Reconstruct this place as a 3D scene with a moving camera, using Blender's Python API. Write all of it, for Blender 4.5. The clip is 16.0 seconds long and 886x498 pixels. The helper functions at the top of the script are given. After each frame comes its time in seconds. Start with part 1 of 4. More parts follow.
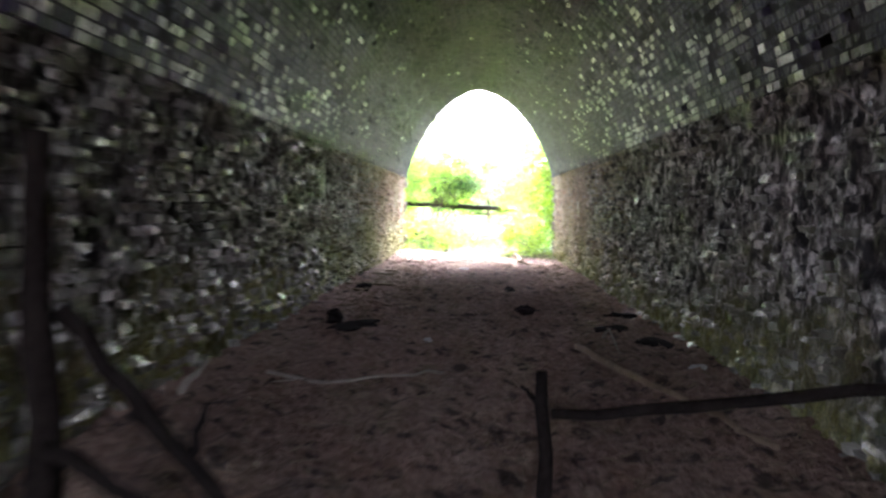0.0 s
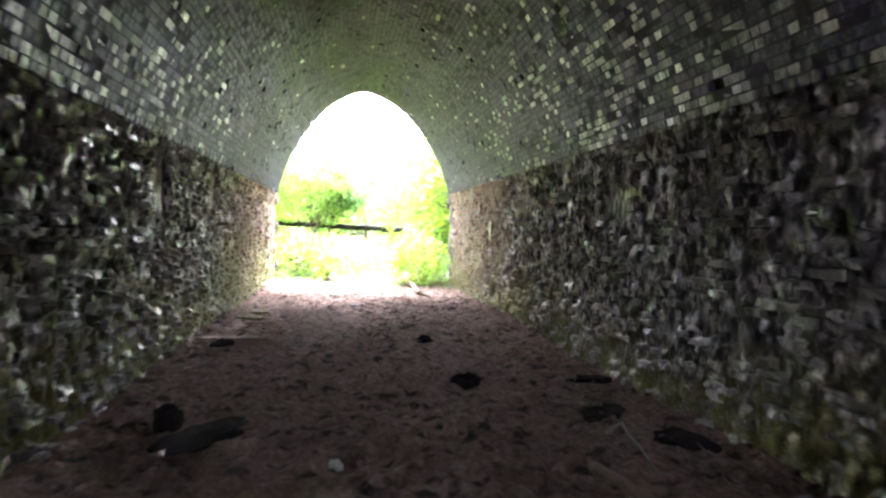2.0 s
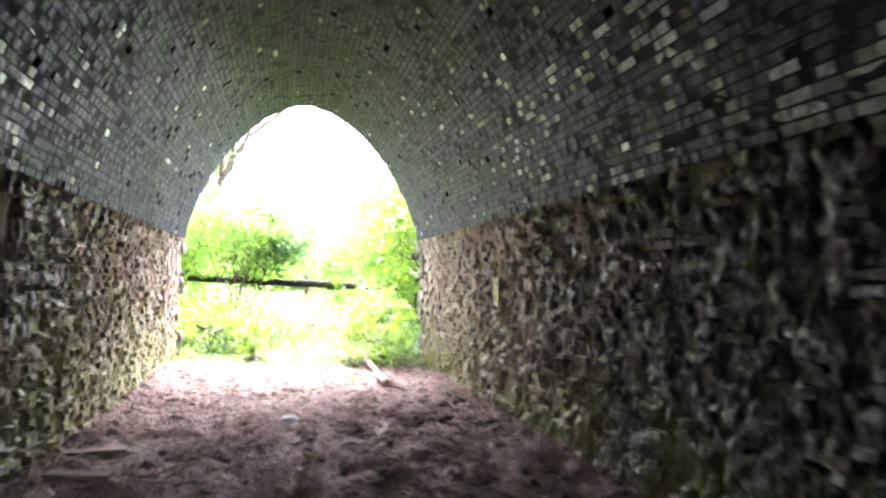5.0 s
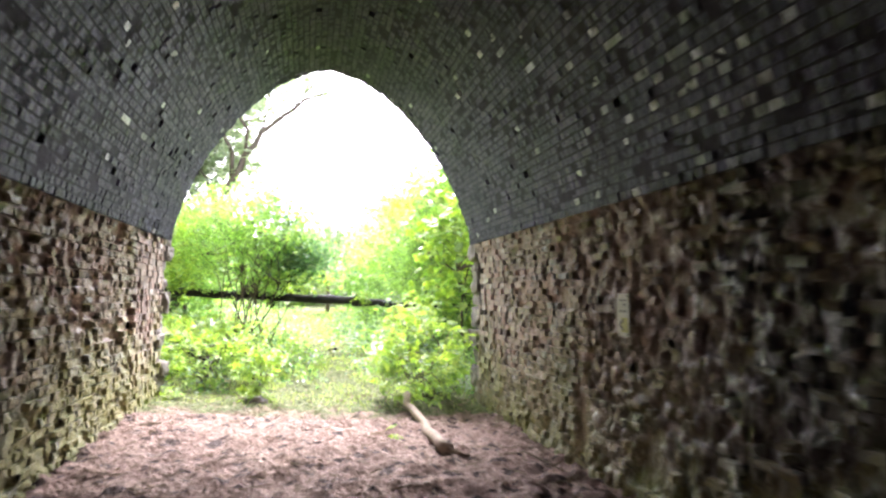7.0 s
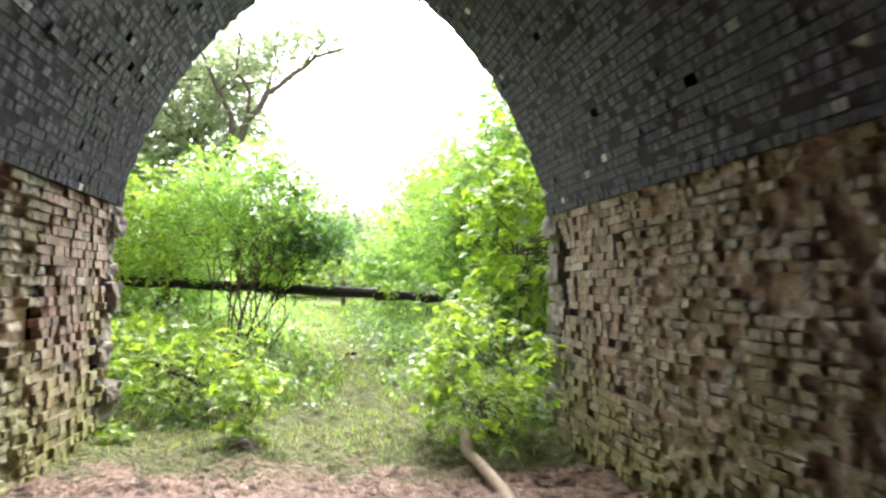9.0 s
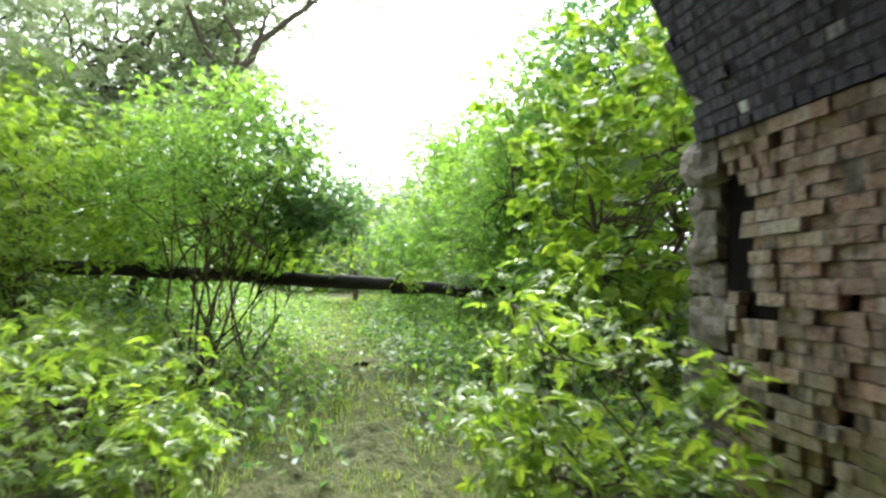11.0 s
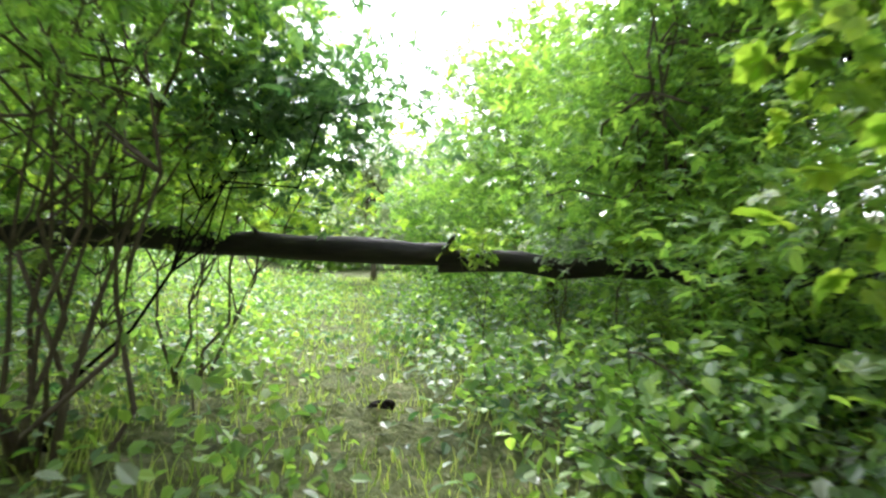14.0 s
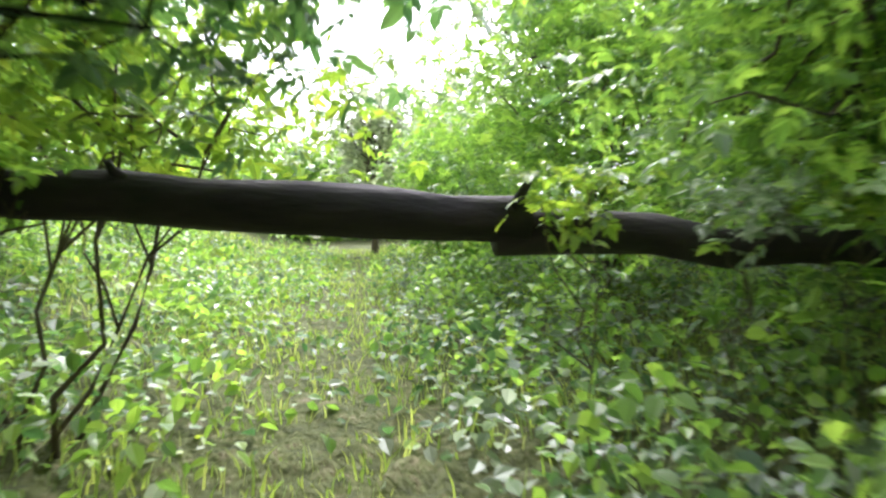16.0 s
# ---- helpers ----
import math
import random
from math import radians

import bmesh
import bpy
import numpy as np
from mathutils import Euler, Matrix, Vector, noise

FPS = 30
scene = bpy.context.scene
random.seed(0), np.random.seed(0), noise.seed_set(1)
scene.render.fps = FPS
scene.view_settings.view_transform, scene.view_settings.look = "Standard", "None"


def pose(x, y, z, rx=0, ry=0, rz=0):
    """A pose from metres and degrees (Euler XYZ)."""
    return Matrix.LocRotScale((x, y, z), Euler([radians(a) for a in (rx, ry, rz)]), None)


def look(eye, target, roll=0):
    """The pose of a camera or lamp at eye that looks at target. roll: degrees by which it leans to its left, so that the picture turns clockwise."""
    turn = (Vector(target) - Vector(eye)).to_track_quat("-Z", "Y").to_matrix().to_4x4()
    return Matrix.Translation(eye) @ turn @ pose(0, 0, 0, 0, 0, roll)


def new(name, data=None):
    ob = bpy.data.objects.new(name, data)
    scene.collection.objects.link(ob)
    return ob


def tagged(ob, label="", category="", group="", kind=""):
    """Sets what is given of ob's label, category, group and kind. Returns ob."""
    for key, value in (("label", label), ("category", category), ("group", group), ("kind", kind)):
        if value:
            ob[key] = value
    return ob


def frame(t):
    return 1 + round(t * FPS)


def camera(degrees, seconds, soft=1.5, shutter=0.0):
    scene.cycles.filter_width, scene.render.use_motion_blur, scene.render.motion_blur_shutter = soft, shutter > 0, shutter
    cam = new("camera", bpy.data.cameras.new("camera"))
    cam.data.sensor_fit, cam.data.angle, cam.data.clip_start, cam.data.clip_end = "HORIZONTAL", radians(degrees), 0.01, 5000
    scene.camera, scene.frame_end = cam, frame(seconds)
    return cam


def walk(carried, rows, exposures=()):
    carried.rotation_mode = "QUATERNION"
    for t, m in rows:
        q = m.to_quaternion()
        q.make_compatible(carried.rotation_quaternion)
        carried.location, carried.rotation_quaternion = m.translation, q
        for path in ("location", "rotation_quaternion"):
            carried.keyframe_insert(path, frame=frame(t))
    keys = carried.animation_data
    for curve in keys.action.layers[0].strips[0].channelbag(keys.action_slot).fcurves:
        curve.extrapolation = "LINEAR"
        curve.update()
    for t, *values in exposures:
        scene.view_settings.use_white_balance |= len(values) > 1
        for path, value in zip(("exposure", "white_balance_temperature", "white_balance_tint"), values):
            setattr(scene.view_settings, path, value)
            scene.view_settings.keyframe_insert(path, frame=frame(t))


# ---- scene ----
cam = camera(68.4, 16.0, soft=2.4, shutter=0.8)
METRES, EYE, TILT, LEAN, TURN = 23.2, 1.48, -3.7, 0.0, 3.0
ROWS = [
    (0.0, 0.0, 0.0, 0.0, 0.0, -0.0, 0.0),
    (0.5, 0.0028, 0.0331, 0.0017, -3.74, -0.09, 0.24),
    (1.0, -0.0007, 0.0639, 0.0048, -7.12, 0.51, 0.39),
    (1.5, -0.0064, 0.0941, 0.0071, -9.46, 0.97, 0.5),
    (2.0, -0.0125, 0.1197, 0.0095, -11.44, 1.6, 0.65),
    (2.5, -0.0133, 0.1469, 0.0098, -14.51, 1.93, 0.93),
    (3.0, -0.011, 0.1772, 0.0118, -16.54, 2.43, 1.1),
    (5.5, 0.0046, 0.3345, 0.0283, -16.38, 6.76, 1.11),
    (6.0, 0.0069, 0.3675, 0.0303, -15.83, 7.27, 1.08),
    (6.5, 0.0084, 0.3989, 0.0332, -15.28, 7.64, 1.07),
    (7.0, 0.0122, 0.4309, 0.0337, -14.73, 7.39, 1.01),
    (7.5, 0.0157, 0.4629, 0.0361, -14.03, 7.24, 0.97),
    (8.0, 0.0198, 0.4955, 0.0378, -13.7, 6.91, 0.92),
    (8.5, 0.02, 0.5277, 0.0395, -13.58, 6.8, 0.86),
    (9.0, 0.0207, 0.5599, 0.0417, -13.51, 6.67, 0.82),
    (11.5, 0.0422, 0.7227, 0.0461, -11.82, 6.18, 0.52),
    (12.0, 0.0477, 0.7543, 0.0473, -11.44, 5.93, 0.45),
    (12.5, 0.0509, 0.7869, 0.048, -11.14, 5.63, 0.33),
    (13.0, 0.0534, 0.8184, 0.0488, -10.76, 5.36, 0.35),
    (13.5, 0.0521, 0.8518, 0.0512, -10.66, 4.93, 0.27),
    (14.0, 0.0527, 0.8803, 0.0533, -10.63, 4.51, 0.27),
    (14.5, 0.0543, 0.9085, 0.056, -10.74, 3.28, 0.22),
    (15.0, 0.0576, 0.9357, 0.0573, -10.94, 2.66, 0.27),
    (15.5, 0.0619, 0.9628, 0.0595, -10.83, 2.03, 0.25),
    (16.0, 0.0634, 0.9915, 0.0604, -10.37, 1.83, 0.18),
]
walk(cam, [(t, pose(0, 0, EYE, TILT, LEAN, TURN) @ pose(METRES * x, METRES * y, METRES * z, 90 + pitch, roll, yaw)) for t, x, y, z, yaw, pitch, roll in ROWS],
     exposures=[(0.0, 4.85, 5900, 24), (3.0, 5.05, 5900, 25), (5.5, 4.3, 5700, 27), (7.0, 3.5, 5900, 23), (9.0, 2.75, 6250, 15), (11.5, 2.0, 6000, 9), (13.0, 2.1, 6000, 9), (14.5, 2.2, 5950, 13), (16.0, 2.05, 5950, 19)])

# ---- world and sun: a bright overcast summer sky ----
world = bpy.data.worlds.new("sky")
scene.world = world
world.use_nodes = True
wt = world.node_tree
bg = wt.nodes["Background"]
sky = wt.nodes.new("ShaderNodeTexSky")
sky.sky_type = "NISHITA"
sky.sun_disc = False
sky.sun_elevation, sky.sun_rotation = radians(47), radians(12)
sky.air_density, sky.dust_density = 1.0, 4.0
grey = wt.nodes.new("ShaderNodeHueSaturation")
grey.inputs["Saturation"].default_value = 0.12
wt.links.new(sky.outputs["Color"], grey.inputs["Color"])
wt.links.new(grey.outputs["Color"], bg.inputs["Color"])
bg.inputs["Strength"].default_value = 0.15
sun_data = bpy.data.lights.new("sun", "SUN")
sun_data.energy, sun_data.angle, sun_data.color = 1.1, radians(24), (1.0, 0.95, 0.85)
sun = new("sun", sun_data)
sun.matrix_world = look((6.0, 36.2, 30.9), (0, 8, 0))


# ---- materials ----
class Nodes:
    """A small builder for one node material."""

    def __init__(self, name, rough=0.8):
        self.mat = bpy.data.materials.new(name)
        self.mat.use_nodes = True
        self.t = self.mat.node_tree
        self.p = self.t.nodes["Principled BSDF"]
        self.p.inputs["Roughness"].default_value = rough
        self.coord = self.add("ShaderNodeNewGeometry").outputs["Position"]

    def add(self, kind, **values):
        n = self.t.nodes.new(kind)
        for key, v in values.items():
            n.inputs[key.replace("_", " ")].default_value = v
        return n

    def link(self, a, b):
        self.t.links.new(a, b)

    def scaled(self, sx, sy, sz):
        m = self.add("ShaderNodeMapping")
        m.inputs["Scale"].default_value = (sx, sy, sz)
        self.link(self.coord, m.inputs["Vector"])
        return m.outputs["Vector"]

    def noise(self, scale, detail=4.0, vec=None, rough=0.55):
        n = self.add("ShaderNodeTexNoise", Scale=scale, Detail=detail, Roughness=rough)
        self.link(vec if vec else self.coord, n.inputs["Vector"])
        return n.outputs["Fac"]

    def ramp(self, fac, *stops):
        r = self.add("ShaderNodeValToRGB")
        e = r.color_ramp.elements
        while len(e) < len(stops):
            e.new(0.5)
        for k, (pos, col) in zip(e, stops):
            k.position = pos
            k.color = (*col, 1) if len(col) == 3 else col
        self.link(fac, r.inputs["Fac"])
        return r.outputs["Color"]

    def mix(self, fac, a, b, kind="MIX"):
        m = self.t.nodes.new("ShaderNodeMix")
        m.data_type, m.blend_type = "RGBA", kind
        for v, k in ((fac, 0), (a, 6), (b, 7)):
            if isinstance(v, (int, float)):
                m.inputs[k].default_value = v
            elif isinstance(v, tuple):
                m.inputs[k].default_value = (*v, 1)
            else:
                self.link(v, m.inputs[k])
        return m.outputs[2]

    def math(self, op, a, b):
        m = self.t.nodes.new("ShaderNodeMath")
        m.operation = op
        for v, k in ((a, 0), (b, 1)):
            if isinstance(v, (int, float)):
                m.inputs[k].default_value = v
            else:
                self.link(v, m.inputs[k])
        return m.outputs[0]

    def bump(self, height, dist, strength=1.0):
        b = self.add("ShaderNodeBump", Strength=strength, Distance=dist)
        self.link(height, b.inputs["Height"])
        self.link(b.outputs["Normal"], self.p.inputs["Normal"])

    def color(self, c):
        self.link(c, self.p.inputs["Base Color"])
        return self


GREY0, GREY1 = (0, 0, 0), (1, 1, 1)


def brick_material(name, pieces, stops, algae, lime, rough, pale=0.9, relief=0.02, inner=0.0, fade=0.0):
    """Weathered brick: each one its own tone, with soot, algae, flaking and lime in patches of their own.
    inner: how far the wet, darker and flaking lining inside the tunnel shows, its glints painted pale."""
    n = Nodes(name, rough)
    if pieces:
        rnd = n.add("ShaderNodeObjectInfo").outputs["Random"]
    else:
        rnd = n.add("ShaderNodeNewGeometry").outputs["Random Per Island"]
    base = n.ramp(rnd, *stops)
    grain = n.noise(38, 5)
    broad = n.noise(0.75, 3)
    patch = n.math("ADD", n.math("MULTIPLY", rnd, 0.55), n.math("MULTIPLY", broad, 0.9))
    if fade:
        deep = n.add("ShaderNodeSeparateXYZ")
        n.link(n.coord, deep.inputs["Vector"])
        patch = n.math("SUBTRACT", patch, n.math("MULTIPLY", n.math("MAXIMUM", n.math("SUBTRACT", deep.outputs["Y"], 8.0), 0.0), fade))
    base = n.mix(n.ramp(patch, (pale, GREY0), (pale + 0.05, GREY1)), base, (0.5, 0.49, 0.46))
    base = n.mix(0.75, base, n.ramp(grain, (0.3, (0.45, 0.42, 0.4)), (0.7, (1.25, 1.25, 1.25))), "MULTIPLY")
    green = n.ramp(n.noise(1.3, 6, n.scaled(0.5, 0.5, 1.0)), (0.5 - algae * 0.2, GREY0), (0.72 - algae * 0.2, GREY1))
    if not fade:
        high = n.add("ShaderNodeSeparateXYZ")
        n.link(n.coord, high.inputs["Vector"])
        low = n.math("ADD", n.math("MULTIPLY", high.outputs["Z"], -0.45), n.math("ADD", n.math("MULTIPLY", high.outputs["X"], -0.06), n.math("MULTIPLY", n.noise(1.1, 5), 1.5)))
        base = n.mix(n.math("MULTIPLY", n.ramp(low, (0.2, GREY0), (0.7, GREY1)), 0.8), base, n.mix(grain, (0.2, 0.21, 0.05), (0.5, 0.49, 0.16)))
    base = n.mix(n.math("MULTIPLY", green, algae), base, n.mix(grain, (0.14, 0.145, 0.055), (0.32, 0.31, 0.13)))
    pits = n.ramp(n.noise(11.0, 5, n.scaled(1.0, 1.0, 0.5)), (0.36, GREY1), (0.46, GREY0))
    base = n.mix(n.math("MULTIPLY", pits, 0.75), base, (0.04, 0.036, 0.034))
    flake = n.noise(9.0, 6, n.scaled(1.0, 1.0, 0.28))
    wet = 0.0
    if inner:
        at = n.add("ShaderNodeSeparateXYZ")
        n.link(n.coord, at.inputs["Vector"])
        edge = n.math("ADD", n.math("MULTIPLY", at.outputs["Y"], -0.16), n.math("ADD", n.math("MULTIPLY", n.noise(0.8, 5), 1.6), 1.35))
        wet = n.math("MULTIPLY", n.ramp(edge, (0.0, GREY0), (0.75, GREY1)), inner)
        # pale flakes and odd pale bricks also carry painted wet glints
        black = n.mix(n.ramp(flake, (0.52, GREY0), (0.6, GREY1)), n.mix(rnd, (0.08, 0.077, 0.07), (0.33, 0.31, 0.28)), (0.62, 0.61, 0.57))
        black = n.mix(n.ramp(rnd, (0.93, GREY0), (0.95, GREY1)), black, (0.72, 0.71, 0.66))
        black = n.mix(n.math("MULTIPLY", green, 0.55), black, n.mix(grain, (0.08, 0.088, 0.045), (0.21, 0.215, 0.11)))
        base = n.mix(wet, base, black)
    if fade:
        base = n.mix(1.0, base, n.ramp(n.noise(0.9, 5), (0.36, (0.45, 0.45, 0.5)), (0.64, (1.35, 1.35, 1.35))), "MULTIPLY")
    drip = n.ramp(n.noise(9.0, 6, n.scaled(1.0, 1.0, 0.3)), (0.54, GREY0), (0.62, GREY1))
    base = n.mix(n.math("MULTIPLY", drip, lime), base, (0.6, 0.59, 0.55))
    n.color(base)
    gloss = n.math("ADD", n.math("MULTIPLY", grain, 0.35), rough - 0.2)
    if inner:
        gloss = n.math("SUBTRACT", gloss, n.math("MULTIPLY", wet, 0.28))
    n.link(gloss, n.p.inputs["Roughness"])
    n.bump(n.math("ADD", n.math("MULTIPLY", grain, 0.5), n.math("MULTIPLY", flake, 2.0)), relief, 1.0)
    return n.mat


BUFF = ((0.0, (0.24, 0.18, 0.14)), (0.2, (0.4, 0.31, 0.23)), (0.5, (0.5, 0.4, 0.3)), (0.75, (0.56, 0.47, 0.35)), (0.92, (0.42, 0.25, 0.18)), (1.0, (0.66, 0.63, 0.56)))
SOOTY = ((0.0, (0.026, 0.018, 0.052)), (0.5, (0.034, 0.023, 0.064)), (0.85, (0.045, 0.032, 0.08)), (1.0, (0.062, 0.046, 0.095)))
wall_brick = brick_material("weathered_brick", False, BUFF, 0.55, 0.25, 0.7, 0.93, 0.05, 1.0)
RUSSET = ((0.0, (0.18, 0.13, 0.11)), (0.25, (0.36, 0.26, 0.2)), (0.5, (0.45, 0.34, 0.27)), (0.75, (0.42, 0.26, 0.2)), (1.0, (0.54, 0.47, 0.4)))
piece_brick = brick_material("weathered_brick_piece", True, RUSSET, 0.2, 0.15, 0.8, 1.0, 0.025)
vault_brick = brick_material("sooty_vault_brick", False, SOOTY, 0.04, 0.0, 0.6, 2.0, 0.02, fade=0.06)
# pale tones paint the glints of glossy dark vault bricks
GLINT_TONES = ((0.0, (0.1, 0.097, 0.093)), (0.4, (0.34, 0.33, 0.32)), (0.8, (0.6, 0.59, 0.57)), (1.0, (0.8, 0.79, 0.76)))
glint_brick = brick_material("glint_pale_vault_brick", False, GLINT_TONES, 0.1, 0.0, 0.5, 2.0, 0.02, fade=0.01)


def eroded_material():
    """Brick eaten back to a honeycomb: buff by the mouth, black with soot and painted pit shade and pale with painted
    glints deeper in, algae low down.
    """
    n = Nodes("eroded_brick", 0.75)
    at = n.add("ShaderNodeSeparateXYZ")
    n.link(n.coord, at.inputs["Vector"])
    grain = n.noise(42, 5)
    streak = n.noise(13.0, 5, n.scaled(1.0, 1.0, 0.45))
    cells = n.noise(7.0, 3, n.scaled(1.0, 1.0, 0.8))
    buff = n.ramp(cells, (0.3, (0.24, 0.165, 0.13)), (0.48, (0.46, 0.345, 0.25)), (0.62, (0.56, 0.46, 0.34)), (0.75, (0.36, 0.2, 0.15)))
    # black and pale ends paint pit shade and mouth-light glints over the soot
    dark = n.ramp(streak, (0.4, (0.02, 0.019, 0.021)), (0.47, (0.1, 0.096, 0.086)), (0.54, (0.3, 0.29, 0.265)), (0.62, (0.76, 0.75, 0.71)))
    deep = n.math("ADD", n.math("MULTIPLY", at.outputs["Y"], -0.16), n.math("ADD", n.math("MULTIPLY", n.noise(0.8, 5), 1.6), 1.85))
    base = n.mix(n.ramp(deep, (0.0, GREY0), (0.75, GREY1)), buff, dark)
    low = n.math("ADD", n.math("MULTIPLY", at.outputs["Z"], -0.5), n.math("ADD", n.math("MULTIPLY", at.outputs["X"], -0.07), n.math("MULTIPLY", n.noise(1.1, 5), 1.6)))
    moss = n.mix(grain, (0.13, 0.145, 0.04), (0.46, 0.46, 0.15))
    base = n.mix(n.math("MULTIPLY", n.ramp(low, (0.2, GREY0), (0.7, GREY1)), 0.8), base, moss)
    base = n.mix(0.7, base, n.ramp(grain, (0.3, (0.4, 0.38, 0.37)), (0.7, (1.3, 1.3, 1.3))), "MULTIPLY")
    n.color(base)
    n.link(n.math("ADD", n.math("MULTIPLY", grain, 0.45), 0.22), n.p.inputs["Roughness"])
    n.bump(n.math("ADD", n.math("MULTIPLY", grain, 0.5), streak), 0.03, 1.0)
    return n.mat


eroded_brick = eroded_material()


def plain(name, a, b, scale, rough=0.85, relief=0.01, metal=0.0, stretch=(1, 1, 1)):
    n = Nodes(name, rough)
    vec = n.scaled(*stretch)
    g = n.noise(scale, 6, vec)
    big = n.noise(scale * 0.13, 4, vec)
    n.color(n.mix(0.5, n.ramp(g, (0.3, a), (0.7, b)), n.ramp(big, (0.3, a), (0.7, b))))
    n.p.inputs["Metallic"].default_value = metal
    n.bump(g, relief)
    return n.mat


mortar = plain("old_lime_mortar", (0.1, 0.09, 0.08), (0.28, 0.25, 0.21), 14)
sooty_mortar = plain("sooty_mortar", (0.022, 0.017, 0.03), (0.04, 0.031, 0.05), 14)
# near-black: the shade inside brick holes is put into this colour
cavity = plain("shade_black_core", (0.006, 0.005, 0.005), (0.022, 0.019, 0.017), 9)
stone_mat = plain("mossy_sandstone", (0.05, 0.042, 0.036), (0.34, 0.29, 0.24), 7, relief=0.06)
bark_dark = plain("wet_dark_bark", (0.006, 0.005, 0.005), (0.026, 0.021, 0.018), 22, 0.9, 0.02)
bark_log = plain("fallen_log_bark", (0.007, 0.006, 0.008), (0.05, 0.04, 0.038), 14, 0.8, 0.02, 0.0, (0.25, 1, 1))
bark_stem = plain("brown_stem_bark", (0.05, 0.04, 0.028), (0.15, 0.12, 0.085), 20, 0.85, 0.01)
bark_pale = plain("bleached_wood", (0.28, 0.24, 0.19), (0.5, 0.45, 0.37), 26, 0.8, 0.006)
wood_stick = plain("stripped_stick_wood", (0.13, 0.09, 0.06), (0.34, 0.26, 0.17), 18, 0.8, 0.01)
soil_mat = plain("dark_soil_clod", (0.006, 0.005, 0.006), (0.028, 0.022, 0.02), 18, 0.95, 0.02)
for rough_mat in (soil_mat, bark_dark, cavity):
    rough_mat.node_tree.nodes["Principled BSDF"].inputs["Specular IOR Level"].default_value = 0.05
paper_mat = plain("pale_litter", (0.45, 0.43, 0.4), (0.65, 0.62, 0.58), 12, 0.8, 0.003)
sign_mat = plain("faded_sign_board", (0.5, 0.49, 0.38), (0.66, 0.65, 0.52), 9, 0.55, 0.001)
ink_mat = plain("faded_sign_ink", (0.1, 0.1, 0.09), (0.2, 0.2, 0.17), 30, 0.7, 0.001)
yellow_mat = plain("faded_yellow_print", (0.5, 0.5, 0.16), (0.62, 0.6, 0.26), 16, 0.6, 0.001)


def leaf_material(name, dark, mid, light, through_col, rough=0.5):
    """Thin leaves: gloss above and light let through."""
    n = Nodes(name, rough)
    rnd = n.add("ShaderNodeNewGeometry").outputs["Random Per Island"]
    c = n.ramp(rnd, (0.0, dark), (0.5, mid), (1.0, light))
    c = n.mix(0.5, c, n.ramp(n.noise(3.0, 3), (0.3, (0.65, 0.7, 0.6)), (0.7, (1.2, 1.15, 1.1))), "MULTIPLY")
    n.color(c)
    tr = n.add("ShaderNodeBsdfTranslucent")
    n.link(n.mix(1.0, c, through_col, "MULTIPLY"), tr.inputs["Color"])
    both = n.add("ShaderNodeAddShader")
    out = n.t.nodes["Material Output"]
    n.link(n.p.outputs["BSDF"], both.inputs[0])
    n.link(tr.outputs["BSDF"], both.inputs[1])
    n.link(both.outputs["Shader"], out.inputs["Surface"])
    return n.mat


leaf_lime = leaf_material("lime_green_leaf", (0.066, 0.120, 0.021), (0.124, 0.194, 0.026), (0.197, 0.254, 0.047), (1.40, 1.40, 0.68))
leaf_mid = leaf_material("mid_green_leaf", (0.051, 0.100, 0.026), (0.102, 0.175, 0.039), (0.173, 0.248, 0.057), (1.65, 1.70, 0.90))
leaf_deep = leaf_material("deep_green_leaf", (0.026, 0.059, 0.028), (0.054, 0.098, 0.041), (0.097, 0.156, 0.061), (1.40, 1.60, 0.95))
leaf_grey = leaf_material("grey_green_leaf", (0.105, 0.130, 0.074), (0.171, 0.203, 0.116), (0.262, 0.274, 0.200), (1.10, 1.20, 0.94))
leaf_pale = leaf_material("pale_underside_leaf", (0.068, 0.098, 0.051), (0.121, 0.159, 0.088), (0.229, 0.245, 0.197), (1.00, 1.10, 0.94), 0.42)
grass_mat = leaf_material("grass_blade", (0.088, 0.140, 0.028), (0.165, 0.220, 0.049), (0.275, 0.290, 0.112), (1.20, 1.30, 0.68))

gm = Nodes("earth_and_grass", 0.95)
mud = gm.mix(0.5, gm.ramp(gm.noise(16, 6), (0.35, (0.13, 0.075, 0.057)), (0.65, (0.5, 0.36, 0.27))), gm.ramp(gm.noise(1.4, 4), (0.3, (0.2, 0.12, 0.098)), (0.7, (0.37, 0.262, 0.2))))
# dark spots: clods, and the shade of footprint pits painted in
clods_and_pit_shade = gm.ramp(gm.noise(7.5, 5, gm.scaled(0.8, 1.2, 1.0)), (0.36, GREY1), (0.47, GREY0))
mud = gm.mix(gm.math("MULTIPLY", clods_and_pit_shade, 0.85), mud, (0.035, 0.024, 0.02))
turf = gm.ramp(gm.noise(11, 6), (0.3, (0.06, 0.075, 0.025)), (0.55, (0.14, 0.16, 0.05)), (0.75, (0.26, 0.22, 0.13)))
sep = gm.add("ShaderNodeSeparateXYZ")
gm.link(gm.coord, sep.inputs["Vector"])
edge = gm.math("ADD", sep.outputs["Y"], gm.math("MULTIPLY", gm.noise(2.2, 4), 2.4))
edge = gm.math("SUBTRACT", edge, 19.4)
fac = gm.ramp(edge, (0.0, GREY0), (0.6, GREY1))
gm.color(gm.mix(fac, mud, turf))
gm.bump(gm.math("ADD", gm.noise(26, 6), gm.noise(9, 4)), 0.1, 1.0)
ground_mat = gm.mat


